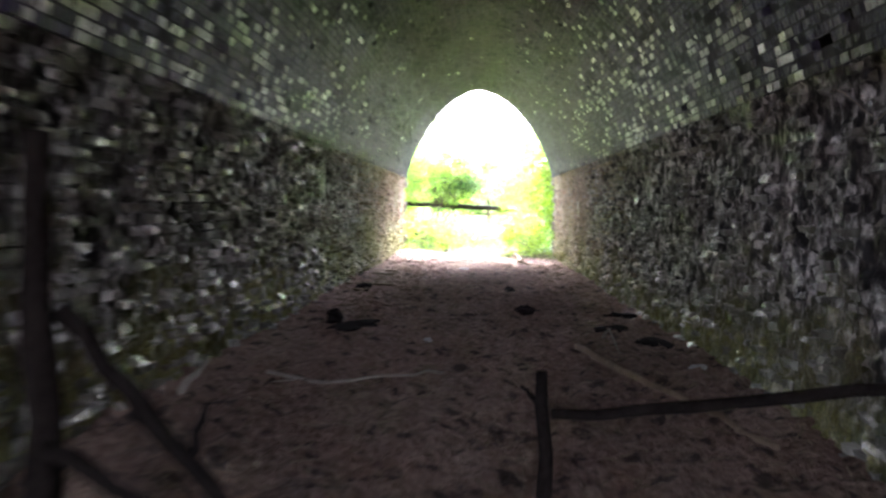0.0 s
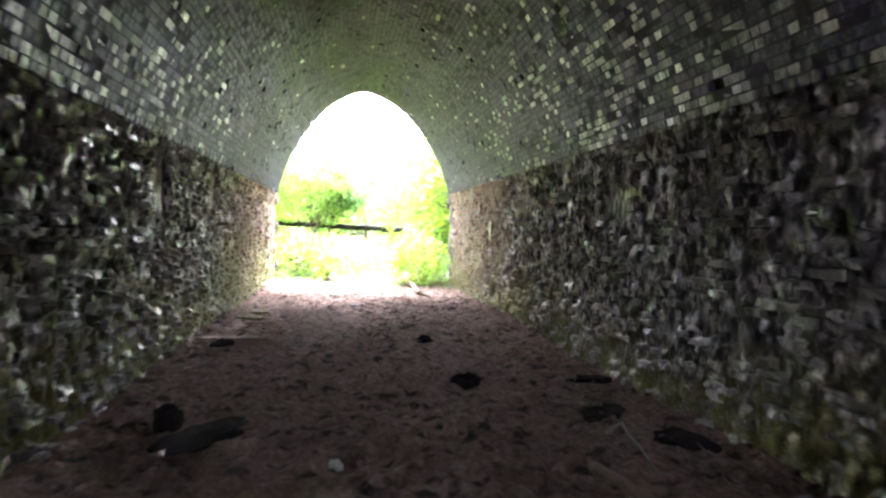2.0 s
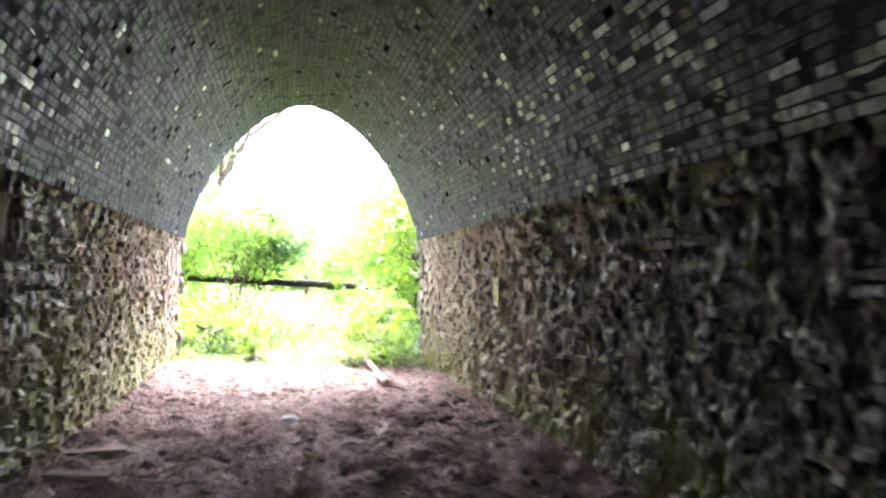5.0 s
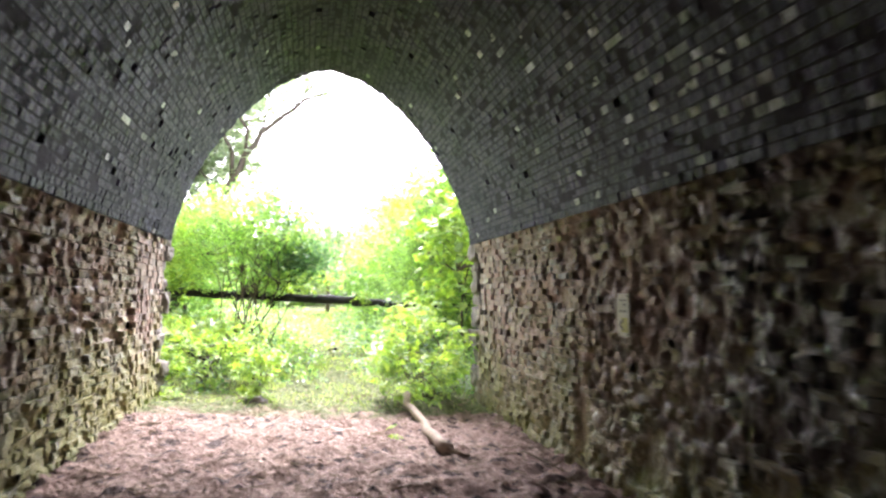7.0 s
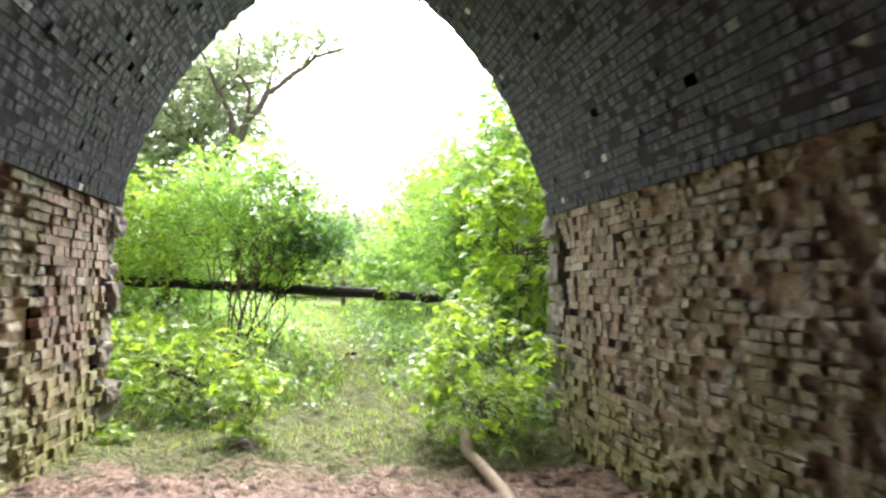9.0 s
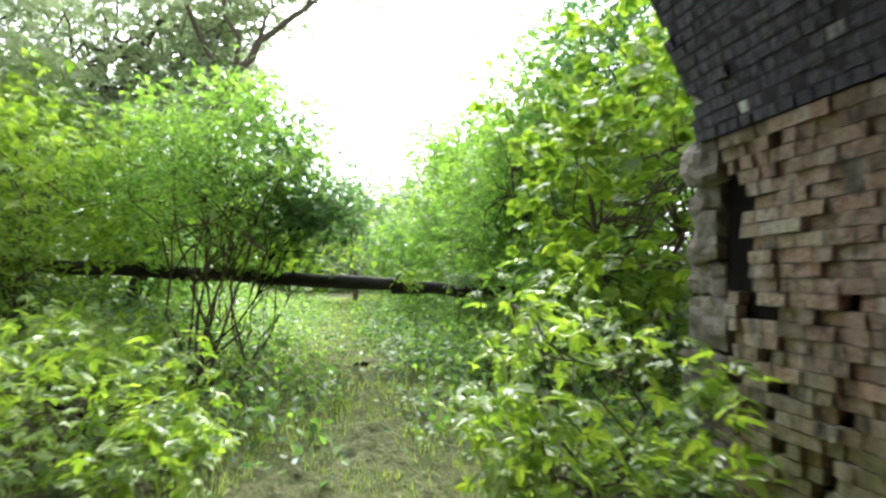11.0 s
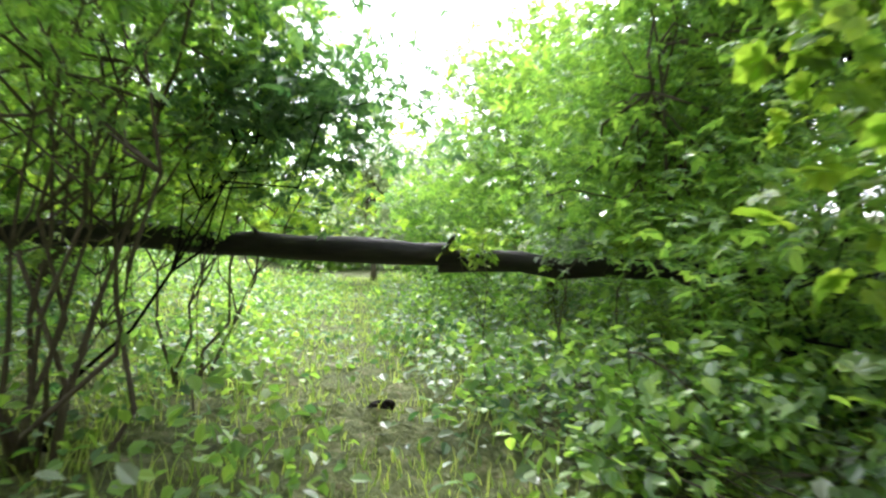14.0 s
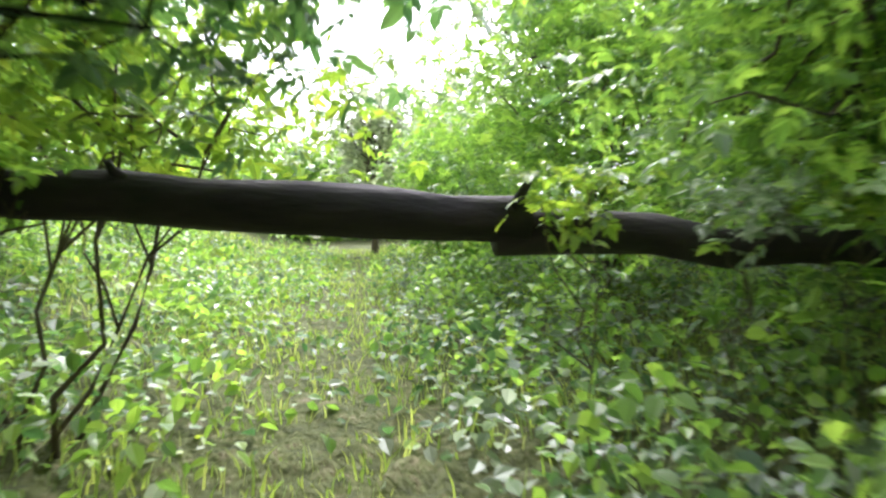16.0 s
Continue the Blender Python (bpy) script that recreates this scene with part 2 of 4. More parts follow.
# ---- mesh helpers ----
def mesh_of(name, verts, faces, mats, index=None, smooth=False):
    me = bpy.data.meshes.new(name)
    me.from_pydata([tuple(v) for v in verts] if not isinstance(verts, np.ndarray) else verts.tolist(), [], faces if not isinstance(faces, np.ndarray) else faces.tolist())
    for m in mats:
        me.materials.append(m)
    if index is not None:
        me.polygons.foreach_set("material_index", np.asarray(index, dtype=np.int32))
    if smooth:
        me.polygons.foreach_set("use_smooth", np.ones(len(me.polygons), dtype=bool))
    me.update()
    return me


def child(name, me, parent, label="", kind=""):
    ob = new(name, me)
    ob.parent = parent
    return tagged(ob, label, kind=kind)


def empty(name, label, category, loc=(0, 0, 0), group="", kind=""):
    ob = new(name)
    ob.location = loc
    return tagged(ob, label, category, group, kind)


def tube(points, radii, sides=7, wobble=0.0, seed=1):
    """A tapered, slightly uneven tube through points, with closed ends."""
    rg = np.random.default_rng(seed)
    pts = np.array(points, float)
    vs, fs = [], []
    for i, p in enumerate(pts):
        d = pts[min(i + 1, len(pts) - 1)] - pts[max(i - 1, 0)]
        d = d / (np.linalg.norm(d) + 1e-9)
        a = np.cross(d, (0, 0, 1) if abs(d[2]) < 0.9 else (1, 0, 0))
        a /= np.linalg.norm(a)
        b = np.cross(d, a)
        for k in range(sides):
            w = 2 * math.pi * k / sides
            r = radii[i] * (1 + wobble * rg.normal())
            vs.append(p + r * (math.cos(w) * a + math.sin(w) * b))
    for i in range(len(pts) - 1):
        for k in range(sides):
            q = (k + 1) % sides
            fs.append((i * sides + k, i * sides + q, (i + 1) * sides + q, (i + 1) * sides + k))
    fs.append(tuple(range(sides))[::-1])
    fs.append(tuple((len(pts) - 1) * sides + k for k in range(sides)))
    return vs, fs


def join(lots):
    vs, fs = [], []
    for v, f in lots:
        o = len(vs)
        vs += list(v)
        fs += [tuple(o + i for i in g) for g in f]
    return vs, fs


def bent(a, b, n, rg, sway):
    """A crooked line from a to b."""
    a, b = np.array(a, float), np.array(b, float)
    pts = [a + (b - a) * i / n for i in range(n + 1)]
    ln = np.linalg.norm(b - a)
    return [p + (rg.normal(size=3) * sway * ln if 0 < i < n else 0) for i, p in enumerate(pts)]


# ---- ground: one sheet from the tunnel out to the horizon ----
def smoothstep(a, b, v):
    u = np.clip((v - a) / (b - a), 0, 1)
    return u * u * (3 - 2 * u)


def ground_z(x, y):
    inside = 0.1 - 0.05 * np.clip(x, -2.6, 2.6) + 0.06 * np.sin(y * 0.9 + x) * 0.4
    out = smoothstep(18.5, 23, y)
    d = np.maximum(np.abs(x - 0.3) - 1.9, 0)
    bank = np.minimum(0.2 * d ** 1.2, 1.8) * smoothstep(20.5, 22.5, y)
    return inside * (1 - out) + out * (0.08 + 0.03 * np.clip(y - 20, 0, 30)) + bank


def build_ground():
    xs = np.concatenate([-np.geomspace(2.7, 320, 40)[::-1], np.arange(-2.6, 2.61, 0.065), np.geomspace(2.7, 320, 40)])
    ys = np.concatenate([-np.geomspace(10.1, 320, 16)[::-1], np.arange(-10, 1, 0.2), np.arange(1, 26, 0.065), 26 + np.geomspace(0.1, 400, 60)])
    X, Y = np.meshgrid(xs, ys)
    Z = ground_z(X, Y)
    near = (np.abs(X) < 3.5) & (Y > -6) & (Y < 30)
    for i, j in zip(*np.nonzero(near)):
        v = Vector((X[i, j], Y[i, j], 0))
        a = noise.noise(v * 2.2) * 0.03 + noise.noise(v * 5.5) * 0.075 + noise.noise(v * 11) * 0.05
        Z[i, j] += a - 0.02 * max(0, noise.noise(v * 4.1) - 0.25)
    w = len(xs)
    V = np.stack([X, Y, Z], -1).reshape(-1, 3)
    i, j = np.meshgrid(np.arange(len(ys) - 1), np.arange(w - 1), indexing="ij")
    q = (i * w + j).ravel()
    F = np.stack([q, q + 1, q + w + 1, q + w], -1)
    ob = new("ground", mesh_of("ground", V, F, [ground_mat], smooth=True))
    tagged(ob, "trodden red-brown earth turning to grass outside the tunnel", "ground", kind="structure")


build_ground()

# ---- tunnel: brick side walls and a brick vault ----
CX, HALF, BASE, RISE, POW = 0.05, 2.25, 1.9, 3.06, 1.68
Y0, Y1 = -5.0, 19.66
SPRING = 2.36
COURSE = 0.0765


def arch(u):
    """Inner outline: u from 0 at the right springing to 1 at the left."""
    a = math.pi * u
    c, s = math.cos(a), math.sin(a)
    return CX + HALF * math.copysign(abs(c) ** (2 / POW), c), BASE + RISE * s ** (2 / POW)


def outline():
    """Points up the right side, over the top and down the left, one a course."""
    dense = [(CX + HALF - 0.07 * max(0, 0.8 - z) ** 1.5, z) for z in np.linspace(-0.25, BASE, 40)]
    dense += [arch(u) for u in np.linspace(0, 1, 400)[1:-1]]
    dense += [(CX - HALF + 0.03 * max(0, 0.8 - z) ** 1.5, z) for z in np.linspace(BASE, -0.25, 40)]
    d = np.array(dense)
    s = np.concatenate([[0], np.cumsum(np.linalg.norm(np.diff(d, axis=0), axis=1))])
    n = int(s[-1] / COURSE)
    t = np.linspace(0, s[-1], n + 1)
    return np.stack([np.interp(t, s, d[:, 0]), np.interp(t, s, d[:, 1])], -1)


OUT = outline()
rb = np.random.default_rng(7)


def frame_of(k):
    """Centre, tangent and inward normal of course k."""
    a, b = OUT[k], OUT[k + 1]
    t = (b - a) / np.linalg.norm(b - a)
    return a, b, t, np.array([-t[1], t[0]])


def corner_normals():
    t = np.gradient(OUT, axis=0)
    t /= np.linalg.norm(t, axis=1)[:, None]
    return np.stack([-t[:, 1], t[:, 0]], -1)


NORMALS = corner_normals()


class Lot:
    def __init__(self):
        self.v, self.f, self.m = [], [], []

    def quad(self, pts, m):
        o = len(self.v)
        self.v += pts
        self.f.append((o, o + 1, o + 2, o + 3))
        self.m.append(m)


def put_brick(lot, k, ya, yb, proud, mats, spall=0.005):
    a, b, t, n = frame_of(k)
    g = 0.005
    j = lambda s: rb.uniform(-s, s)
    lot_o = len(lot.v)
    front, back = [], []
    for (q, sgn) in ((a, 1), (b, -1)):
        for (y, sy) in ((ya, 1), (yb, -1)):
            p = q + t * sgn * (g + abs(j(0.006 + spall * 0.5))) + n * (proud + j(spall))
            front.append((p[0], y + sy * (g + abs(j(0.006 + spall * 0.5))), p[1]))
            p = q + t * sgn * g - n * 0.06
            back.append((p[0], y + sy * g, p[1]))
    lot.v += front + back
    o = lot_o
    for f in ((0, 1, 3, 2), (0, 4, 5, 1), (1, 5, 7, 3), (3, 7, 6, 2), (2, 6, 4, 0)):
        lot.f.append(tuple(o + i for i in f))
        lot.m.append(mats[0])
    if mats[2] is None:
        return
    p, q = a - n * mats[2], b - n * mats[2]
    lot.quad([(p[0], ya, p[1]), (p[0], yb, p[1]), (q[0], yb, q[1]), (q[0], ya, q[1])], mats[1])


# places where bricks have fallen out: side, y, z, half-length, half-height
HOLES = [(1, 17.55, 2.2, 0.16, 0.12), (1, 9.2, 1.75, 0.3, 0.19), (1, 19.56, 1.78, 0.1, 0.34), (1, 19.4, 1.35, 0.16, 0.06),
         (1, 16.3, 1.55, 0.14, 0.1), (1, 15.9, 0.5, 0.12, 0.2), (1, 13.2, 0.45, 0.16, 0.16), (1, 18.9, 0.5, 0.07, 0.16),
         (1, 11.0, 1.2, 0.16, 0.1), (1, 5.2, 1.9, 0.18, 0.22), (1, 18.2, 1.3, 0.12, 0.05), (1, 14.6, 0.25, 0.2, 0.14),
         (-1, 19.5, 0.95, 0.1, 0.75), (-1, 18.0, 1.35, 0.22, 0.12), (-1, 17.4, 2.25, 0.16, 0.13), (-1, 17.3, 1.2, 0.3, 0.1),
         (-1, 18.4, 1.7, 0.12, 0.07), (-1, 16.5, 1.4, 0.12, 0.14), (-1, 12.0, 2.0, 0.3, 0.3), (-1, 17.8, 0.35, 0.06, 0.2), (-1, 9.5, 1.9, 0.25, 0.3)]


def fallen(side, y, z):
    return any(h[0] == side and abs(y - h[1]) < h[3] and abs(z - h[2]) < h[4] * (0.75 + 0.5 * rb.random()) for h in HOLES)


def value_noise(a, b, seed):
    """Smooth noise from 0 to 1 over two grids of coordinates."""
    table = np.random.default_rng(seed).random((512, 512))
    i, j = np.floor(a).astype(int), np.floor(b).astype(int)
    u, v = a - i, b - j
    u, v = u * u * (3 - 2 * u), v * v * (3 - 2 * v)
    g = lambda p, q: table[p % 512, q % 512]
    return (g(i, j) * (1 - u) + g(i + 1, j) * u) * (1 - v) + (g(i, j + 1) * (1 - u) + g(i + 1, j + 1) * u) * v


ERODED_Y = (1.0, 18.2)


def wear(side, y, z):
    """How far the wall face has weathered away, 0 to 1."""
    y, z = np.asarray(y, float), np.asarray(z, float)
    start = 19.2 if side > 0 else 18.2
    broad = value_noise(y / 0.9 + 40, z / 0.7 + 9, 17 + side)
    return np.clip((start - y) / 3.5 + (broad - 0.5) * 1.5, 0.1, 1.0 if side > 0 else 0.62)


def build_erosion(side, pits, parent):
    """The weathered core of a side wall: a honeycomb of upright pits between and behind the bricks that still stand."""
    ys, zs = np.arange(*ERODED_Y, 0.022), np.arange(-0.2, SPRING + 0.03, 0.022)
    Y, Z = np.meshgrid(ys, zs)
    half = OUT[:, 0] > CX
    o = OUT[half] if side > 0 else OUT[~half][::-1]
    X = np.interp(Z, o[:, 1], o[:, 0])
    w = wear(side, Y, Z)
    shift = 0.03 * value_noise(Y / 0.2, Z / 0.2, 5)
    cup = value_noise((Y + shift) / 0.055, (Z + shift) / 0.095, 31 + side)
    cup = np.clip((cup - 0.36) / 0.3, 0, 1)
    fine = value_noise(Y / 0.026, Z / 0.04, 37 + side)
    broad = value_noise(Y / 0.35, Z / 0.45, 41 + side)
    depth = 0.017 * (1 - w) + w * (-0.008 + 0.08 * cup + 0.02 * fine + 0.025 * broad) + 0.006 * fine
    for ya, yb, za, zb, d in pits:
        i0, i1 = np.searchsorted(zs, (za, zb))
        j0, j1 = np.searchsorted(ys, (ya, yb))
        depth[i0:i1, j0:j1] = np.maximum(depth[i0:i1, j0:j1], d)
    depth = np.minimum(depth, 0.082)
    V = np.stack([X + side * depth, Y, Z], -1).reshape(-1, 3)
    n = len(ys)
    i, j = np.meshgrid(np.arange(len(zs) - 1), np.arange(n - 1), indexing="ij")
    q = (i * n + j).ravel()
    F = np.stack([q, q + n, q + n + 1, q + 1] if side > 0 else [q, q + 1, q + n + 1, q + n], -1)
    child("eroded_face", mesh_of("eroded_face", V, F, [eroded_brick], smooth=True), parent, "crumbling pitted brick with moss, pit shade and glints in its colour", "stuff")


def build_tunnel():
    pits = {1: [], -1: []}
    lots = {"r": Lot(), "l": Lot(), "v": Lot()}
    pieces = {"r": [], "l": []}
    for k in range(len(OUT) - 1):
        (x, z) = (OUT[k] + OUT[k + 1]) / 2
        vault = z > SPRING
        key = "v" if vault else ("r" if x > 0 else "l")
        lot = lots[key]
        side = 1 if x > 0 else -1
        length = 0.228 if k % 4 == 0 else 0.114
        y = Y0 - rb.random() * 0.1
        end = 19.88 if vault else Y1
        while y < end - 0.03:
            if not vault:
                length = 0.114 if rb.random() < 0.78 else 0.228 * rb.uniform(0.8, 1.0)
            else:
                length = (0.228 if k % 4 == 0 else 0.114) * rb.uniform(0.85, 1.12)
            yb = min(y + length, end + rb.uniform(-0.06, 0.03))
            if yb - y < 0.04:
                break
            mid = (y + yb) / 2
            rough_zone = noise.noise(Vector((x * 0.7, mid * 0.7, z * 0.7 + 3)))
            gone = rb.random() < (0.004 if vault else 0.012 + 0.05 * max(0, rough_zone)) or (not vault and fallen(side, mid, z))
            proud = rb.normal() * (0.0025 if vault else 0.009)
            if not vault and rb.random() < 0.1 + 0.2 * max(0, rough_zone):
                proud -= rb.uniform(0.015, 0.06)
            if rb.random() < 0.012:
                proud += 0.018
            if vault and z > SPRING and z < SPRING + COURSE:
                proud += 0.02
            za, zb = sorted((OUT[k][1], OUT[k + 1][1]))
            behind = not vault and ERODED_Y[0] < mid < ERODED_Y[1]
            if behind and (gone or proud < -0.012):
                pits[side].append((y, yb, za, zb, 0.08 if gone else 0.012 - proud))
            if behind and rb.random() < 0.86 * float(wear(side, mid, z)) - 0.12:
                gone = True
            shine = 0
            # painted glints: pale bricks cluster low on the vault, more of them deeper in
            if vault:
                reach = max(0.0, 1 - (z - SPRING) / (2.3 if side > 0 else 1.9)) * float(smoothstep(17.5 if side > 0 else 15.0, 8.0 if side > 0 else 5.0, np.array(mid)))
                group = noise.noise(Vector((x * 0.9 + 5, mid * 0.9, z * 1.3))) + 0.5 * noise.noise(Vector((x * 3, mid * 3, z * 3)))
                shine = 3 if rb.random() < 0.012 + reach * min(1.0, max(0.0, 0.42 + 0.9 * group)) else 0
            if not gone:
                if not vault and mid > 18.2 and len(pieces[key]) < 300 and 0 < z:
                    pieces[key].append((k, y, yb, max(proud, -0.03)))
                else:
                    worn = min(1.0, max(0.0, (16.0 - mid) / 4 + rough_zone))
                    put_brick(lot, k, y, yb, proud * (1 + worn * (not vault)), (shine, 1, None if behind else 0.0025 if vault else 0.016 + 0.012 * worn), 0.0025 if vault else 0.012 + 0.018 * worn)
            y = yb
    # rough core behind the brick faces, coloured as hole shade, and the outer side of the masonry
    halves = {"r": [k for k in range(len(OUT)) if OUT[k][1] <= SPRING + COURSE and OUT[k][0] > 0],
              "l": [k for k in range(len(OUT)) if OUT[k][1] <= SPRING + COURSE and OUT[k][0] < 0],
              "v": [k for k in range(len(OUT)) if OUT[k][1] >= SPRING - COURSE]}
    names = {"r": ("wall_right", "weathered buff brick tunnel wall with fallen bricks and lime drips", wall_brick),
             "l": ("wall_left", "weathered brick tunnel wall with green algae and fallen bricks", wall_brick),
             "v": ("ceiling", "sooty brick tunnel vault with glints painted as scattered pale bricks", vault_brick)}
    walls = {}
    for key, lot in lots.items():
        name, label, mat = names[key]
        ks = halves[key]
        shell = Lot()
        target = lot if key == "v" else shell
        for k in ks[:-1]:
            a, b = OUT[k], OUT[k + 1]
            na, nb = NORMALS[k], NORMALS[k + 1]
            deep = [a - na * 0.085, b - nb * 0.085]
            far = [a - na * 0.7, b - nb * 0.7]
            core = 2 if key == "v" else 0
            (p, q), (r, s) = deep, far
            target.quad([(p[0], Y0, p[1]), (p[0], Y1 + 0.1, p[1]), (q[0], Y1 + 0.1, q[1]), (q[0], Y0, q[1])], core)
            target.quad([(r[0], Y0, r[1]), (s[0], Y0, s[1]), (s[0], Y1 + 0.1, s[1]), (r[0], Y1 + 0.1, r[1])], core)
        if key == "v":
            ob = new("ceiling", mesh_of("ceiling", lot.v, lot.f, [vault_brick, sooty_mortar, cavity, glint_brick], lot.m))
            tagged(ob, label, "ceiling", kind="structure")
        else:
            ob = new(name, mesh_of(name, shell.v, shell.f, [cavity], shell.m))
            tagged(ob, label, "wall", kind="structure")
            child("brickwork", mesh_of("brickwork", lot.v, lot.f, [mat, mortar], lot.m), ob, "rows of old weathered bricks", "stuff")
            build_erosion(1 if key == "r" else -1, pits[1 if key == "r" else -1], ob)
        walls[key] = ob
    return walls, pieces


WALLS, PIECES = build_tunnel()


def build_headwall():
    """The portal's stone face round the arch, with its banked fill above."""
    inner = [(x, z) for x, z in OUT]
    vs, fs = [], []
    for y in (Y1 + 0.4, Y1 - 0.2):
        for x, z in inner:
            n = np.array([x - CX, max(z - 1.5, 0)])
            n /= np.linalg.norm(n)
            vs.append((x + n[0] * 0.2, y, z + n[1] * 0.2))
        for x, z in inner:
            n = np.array([x - CX, max(z - 1.5, 0) * 1.4])
            n /= np.linalg.norm(n)
            k = min(9 / max(abs(n[0]), 1e-3), 5.2 / max(n[1], 1e-3))
            vs.append((CX + n[0] * k, y, max(-0.3, 1.5 + n[1] * k) if n[1] > 0 else -0.3 + max(z, -0.25) * 0.0))
    m = len(inner)
    for i in range(m - 1):
        fs.append((i, i + 1, m + i + 1, m + i))
        fs.append((2 * m + i, 3 * m + i, 3 * m + i + 1, 2 * m + i + 1))
        fs.append((i, 2 * m + i, 2 * m + i + 1, i + 1))
        fs.append((m + i, m + i + 1, 3 * m + i + 1, 3 * m + i))
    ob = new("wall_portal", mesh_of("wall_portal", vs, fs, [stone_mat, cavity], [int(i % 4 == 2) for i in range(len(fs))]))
    tagged(ob, "mossy sandstone portal wall round the tunnel mouth", "wall", kind="structure")
    # jamb stones at the mouth, one block on another
    rg = np.random.default_rng(11)
    for side in (1, -1):
        z = -0.2
        while z < 2.3:
            h = rg.uniform(0.16, 0.34)
            d = rg.uniform(0.3, 0.36) if 1.3 < z < 2.1 else rg.uniform(0.4, 0.5)
            x0 = CX + side * (HALF - rg.uniform(-0.09, 0.05) - 0.06 * max(0, 0.8 - z) ** 1.5 * (side > 0))
            block(ob, (min(x0, x0 + side * 0.35), 20.1 - d, z), (max(x0, x0 + side * 0.35), 20.12 + rg.uniform(-0.05, 0.08), z + h - 0.012), rg)
            z += h
    return ob


def block(parent, lo, hi, rg):
    """A rock-faced block: rounded arrises, a rough hewn face."""
    bm = bmesh.new()
    bmesh.ops.create_cube(bm, size=1)
    bmesh.ops.subdivide_edges(bm, edges=bm.edges[:], cuts=5, use_grid_fill=True)
    off = Vector((lo[0] * 3, lo[2] * 7, 0))
    for v in bm.verts:
        far = sorted(abs(c) for c in v.co)
        soft = 1 - 0.03 * max(0.0, far[1] - 0.3) / 0.2 - 0.02 * max(0.0, far[0] - 0.3) / 0.2
        q = Vector([(lo[i] + hi[i]) / 2 + v.co[i] * soft * (hi[i] - lo[i]) for i in range(3)])
        push = noise.noise(q * 7 + off) * 0.05 + noise.noise(q * 17 + off) * 0.03
        v.co = q + v.co.normalized() * push
    me = bpy.data.meshes.new("stone")
    bm.to_mesh(me)
    bm.free()
    me.materials.append(stone_mat)
    child("stone", me, parent)


build_headwall()


def build_rear_blocker():
    """An unseen wall, added behind the start of the walk to narrow the rear opening and cut its light."""
    bm = bmesh.new()
    bmesh.ops.create_cube(bm, size=1)
    for v in bm.verts:
        # added light blocker: covers the right, leaves a gap on the left
        v.co = (1.3 + v.co.x * 3.2, Y0 - 0.25 + v.co.y * 0.4, 2.6 + v.co.z * 5.8)
    me = bpy.data.meshes.new("wall_rear")
    bm.to_mesh(me)
    bm.free()
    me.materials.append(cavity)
    tagged(new("wall_rear", me), "unseen added wall that narrows the rear opening to cut its light", "wall", kind="structure")


build_rear_blocker()


# ---- foliage ----
LEAF = np.array([(0, 0, 0), (-0.24, 0.3, 0.06), (-0.2, 0.66, 0.03), (0, 1.0, -0.12), (0.2, 0.66, 0.03), (0.24, 0.3, 0.06)])
LEAF_F = np.array([(0, 3, 2, 1), (0, 5, 4, 3)])
FROND = [(0.0, 0.95, 0.0), (0.35, 0.62, 55.0), (0.35, 0.62, -55.0), (0.05, 0.55, 65.0), (0.05, 0.55, -65.0)]


PALM = [(0.0, 1.0, 0.0), (0.0, 0.9, 46.0), (0.0, 0.9, -46.0), (0.02, 0.6, 98.0), (0.02, 0.6, -98.0)]


def leaf_mesh(name, pos, size, rg, mat, compound=True, droop=0.3, upward=0.75):
    """Many leaves at pos; each is a sprig of five leaflets, or a single blade."""
    n = len(pos)
    yaw = rg.uniform(0, 2 * math.pi, n)
    pitch = rg.normal(-droop, 0.4, n)
    roll = rg.normal(0, 1 - upward + 0.25, n)
    sz = size * rg.uniform(0.65, 1.3, n)
    cy, sy, cp, sp, cr, sr = np.cos(yaw), np.sin(yaw), np.cos(pitch), np.sin(pitch), np.cos(roll), np.sin(roll)
    zero, one = np.zeros(n), np.ones(n)
    Rz = np.stack([cy, -sy, zero, sy, cy, zero, zero, zero, one], -1).reshape(n, 3, 3)
    Rx = np.stack([one, zero, zero, zero, cp, -sp, zero, sp, cp], -1).reshape(n, 3, 3)
    Ry = np.stack([cr, zero, sr, zero, one, zero, -sr, zero, cr], -1).reshape(n, 3, 3)
    R = Rz @ Rx @ Ry
    V, F = [], []
    base = 0
    for off, scale, ang in (PALM if compound == "palm" else FROND if compound else [(0.0, 1.0, 0.0)]):
        a = math.radians(ang)
        L = LEAF * scale * np.array([1.6 if compound == "palm" else 1.0 if compound else 1.35, 1, 1])
        L = np.stack([L[:, 0] * math.cos(a) - L[:, 1] * math.sin(a), L[:, 0] * math.sin(a) + L[:, 1] * math.cos(a) + off, L[:, 2]], -1)
        if compound is True and off == 0.0:
            L[:, 1] += 0.45
        W = np.einsum("nij,kj->nki", R, L) * sz[:, None, None] + np.asarray(pos)[:, None, :]
        V.append(W.reshape(-1, 3))
        idx = np.arange(n)[:, None, None] * 6 + LEAF_F[None] + base
        F.append(idx.reshape(-1, 4))
        base += n * 6
    V, F = np.concatenate(V), np.concatenate(F)
    return mesh_of(name, V, F, [mat])


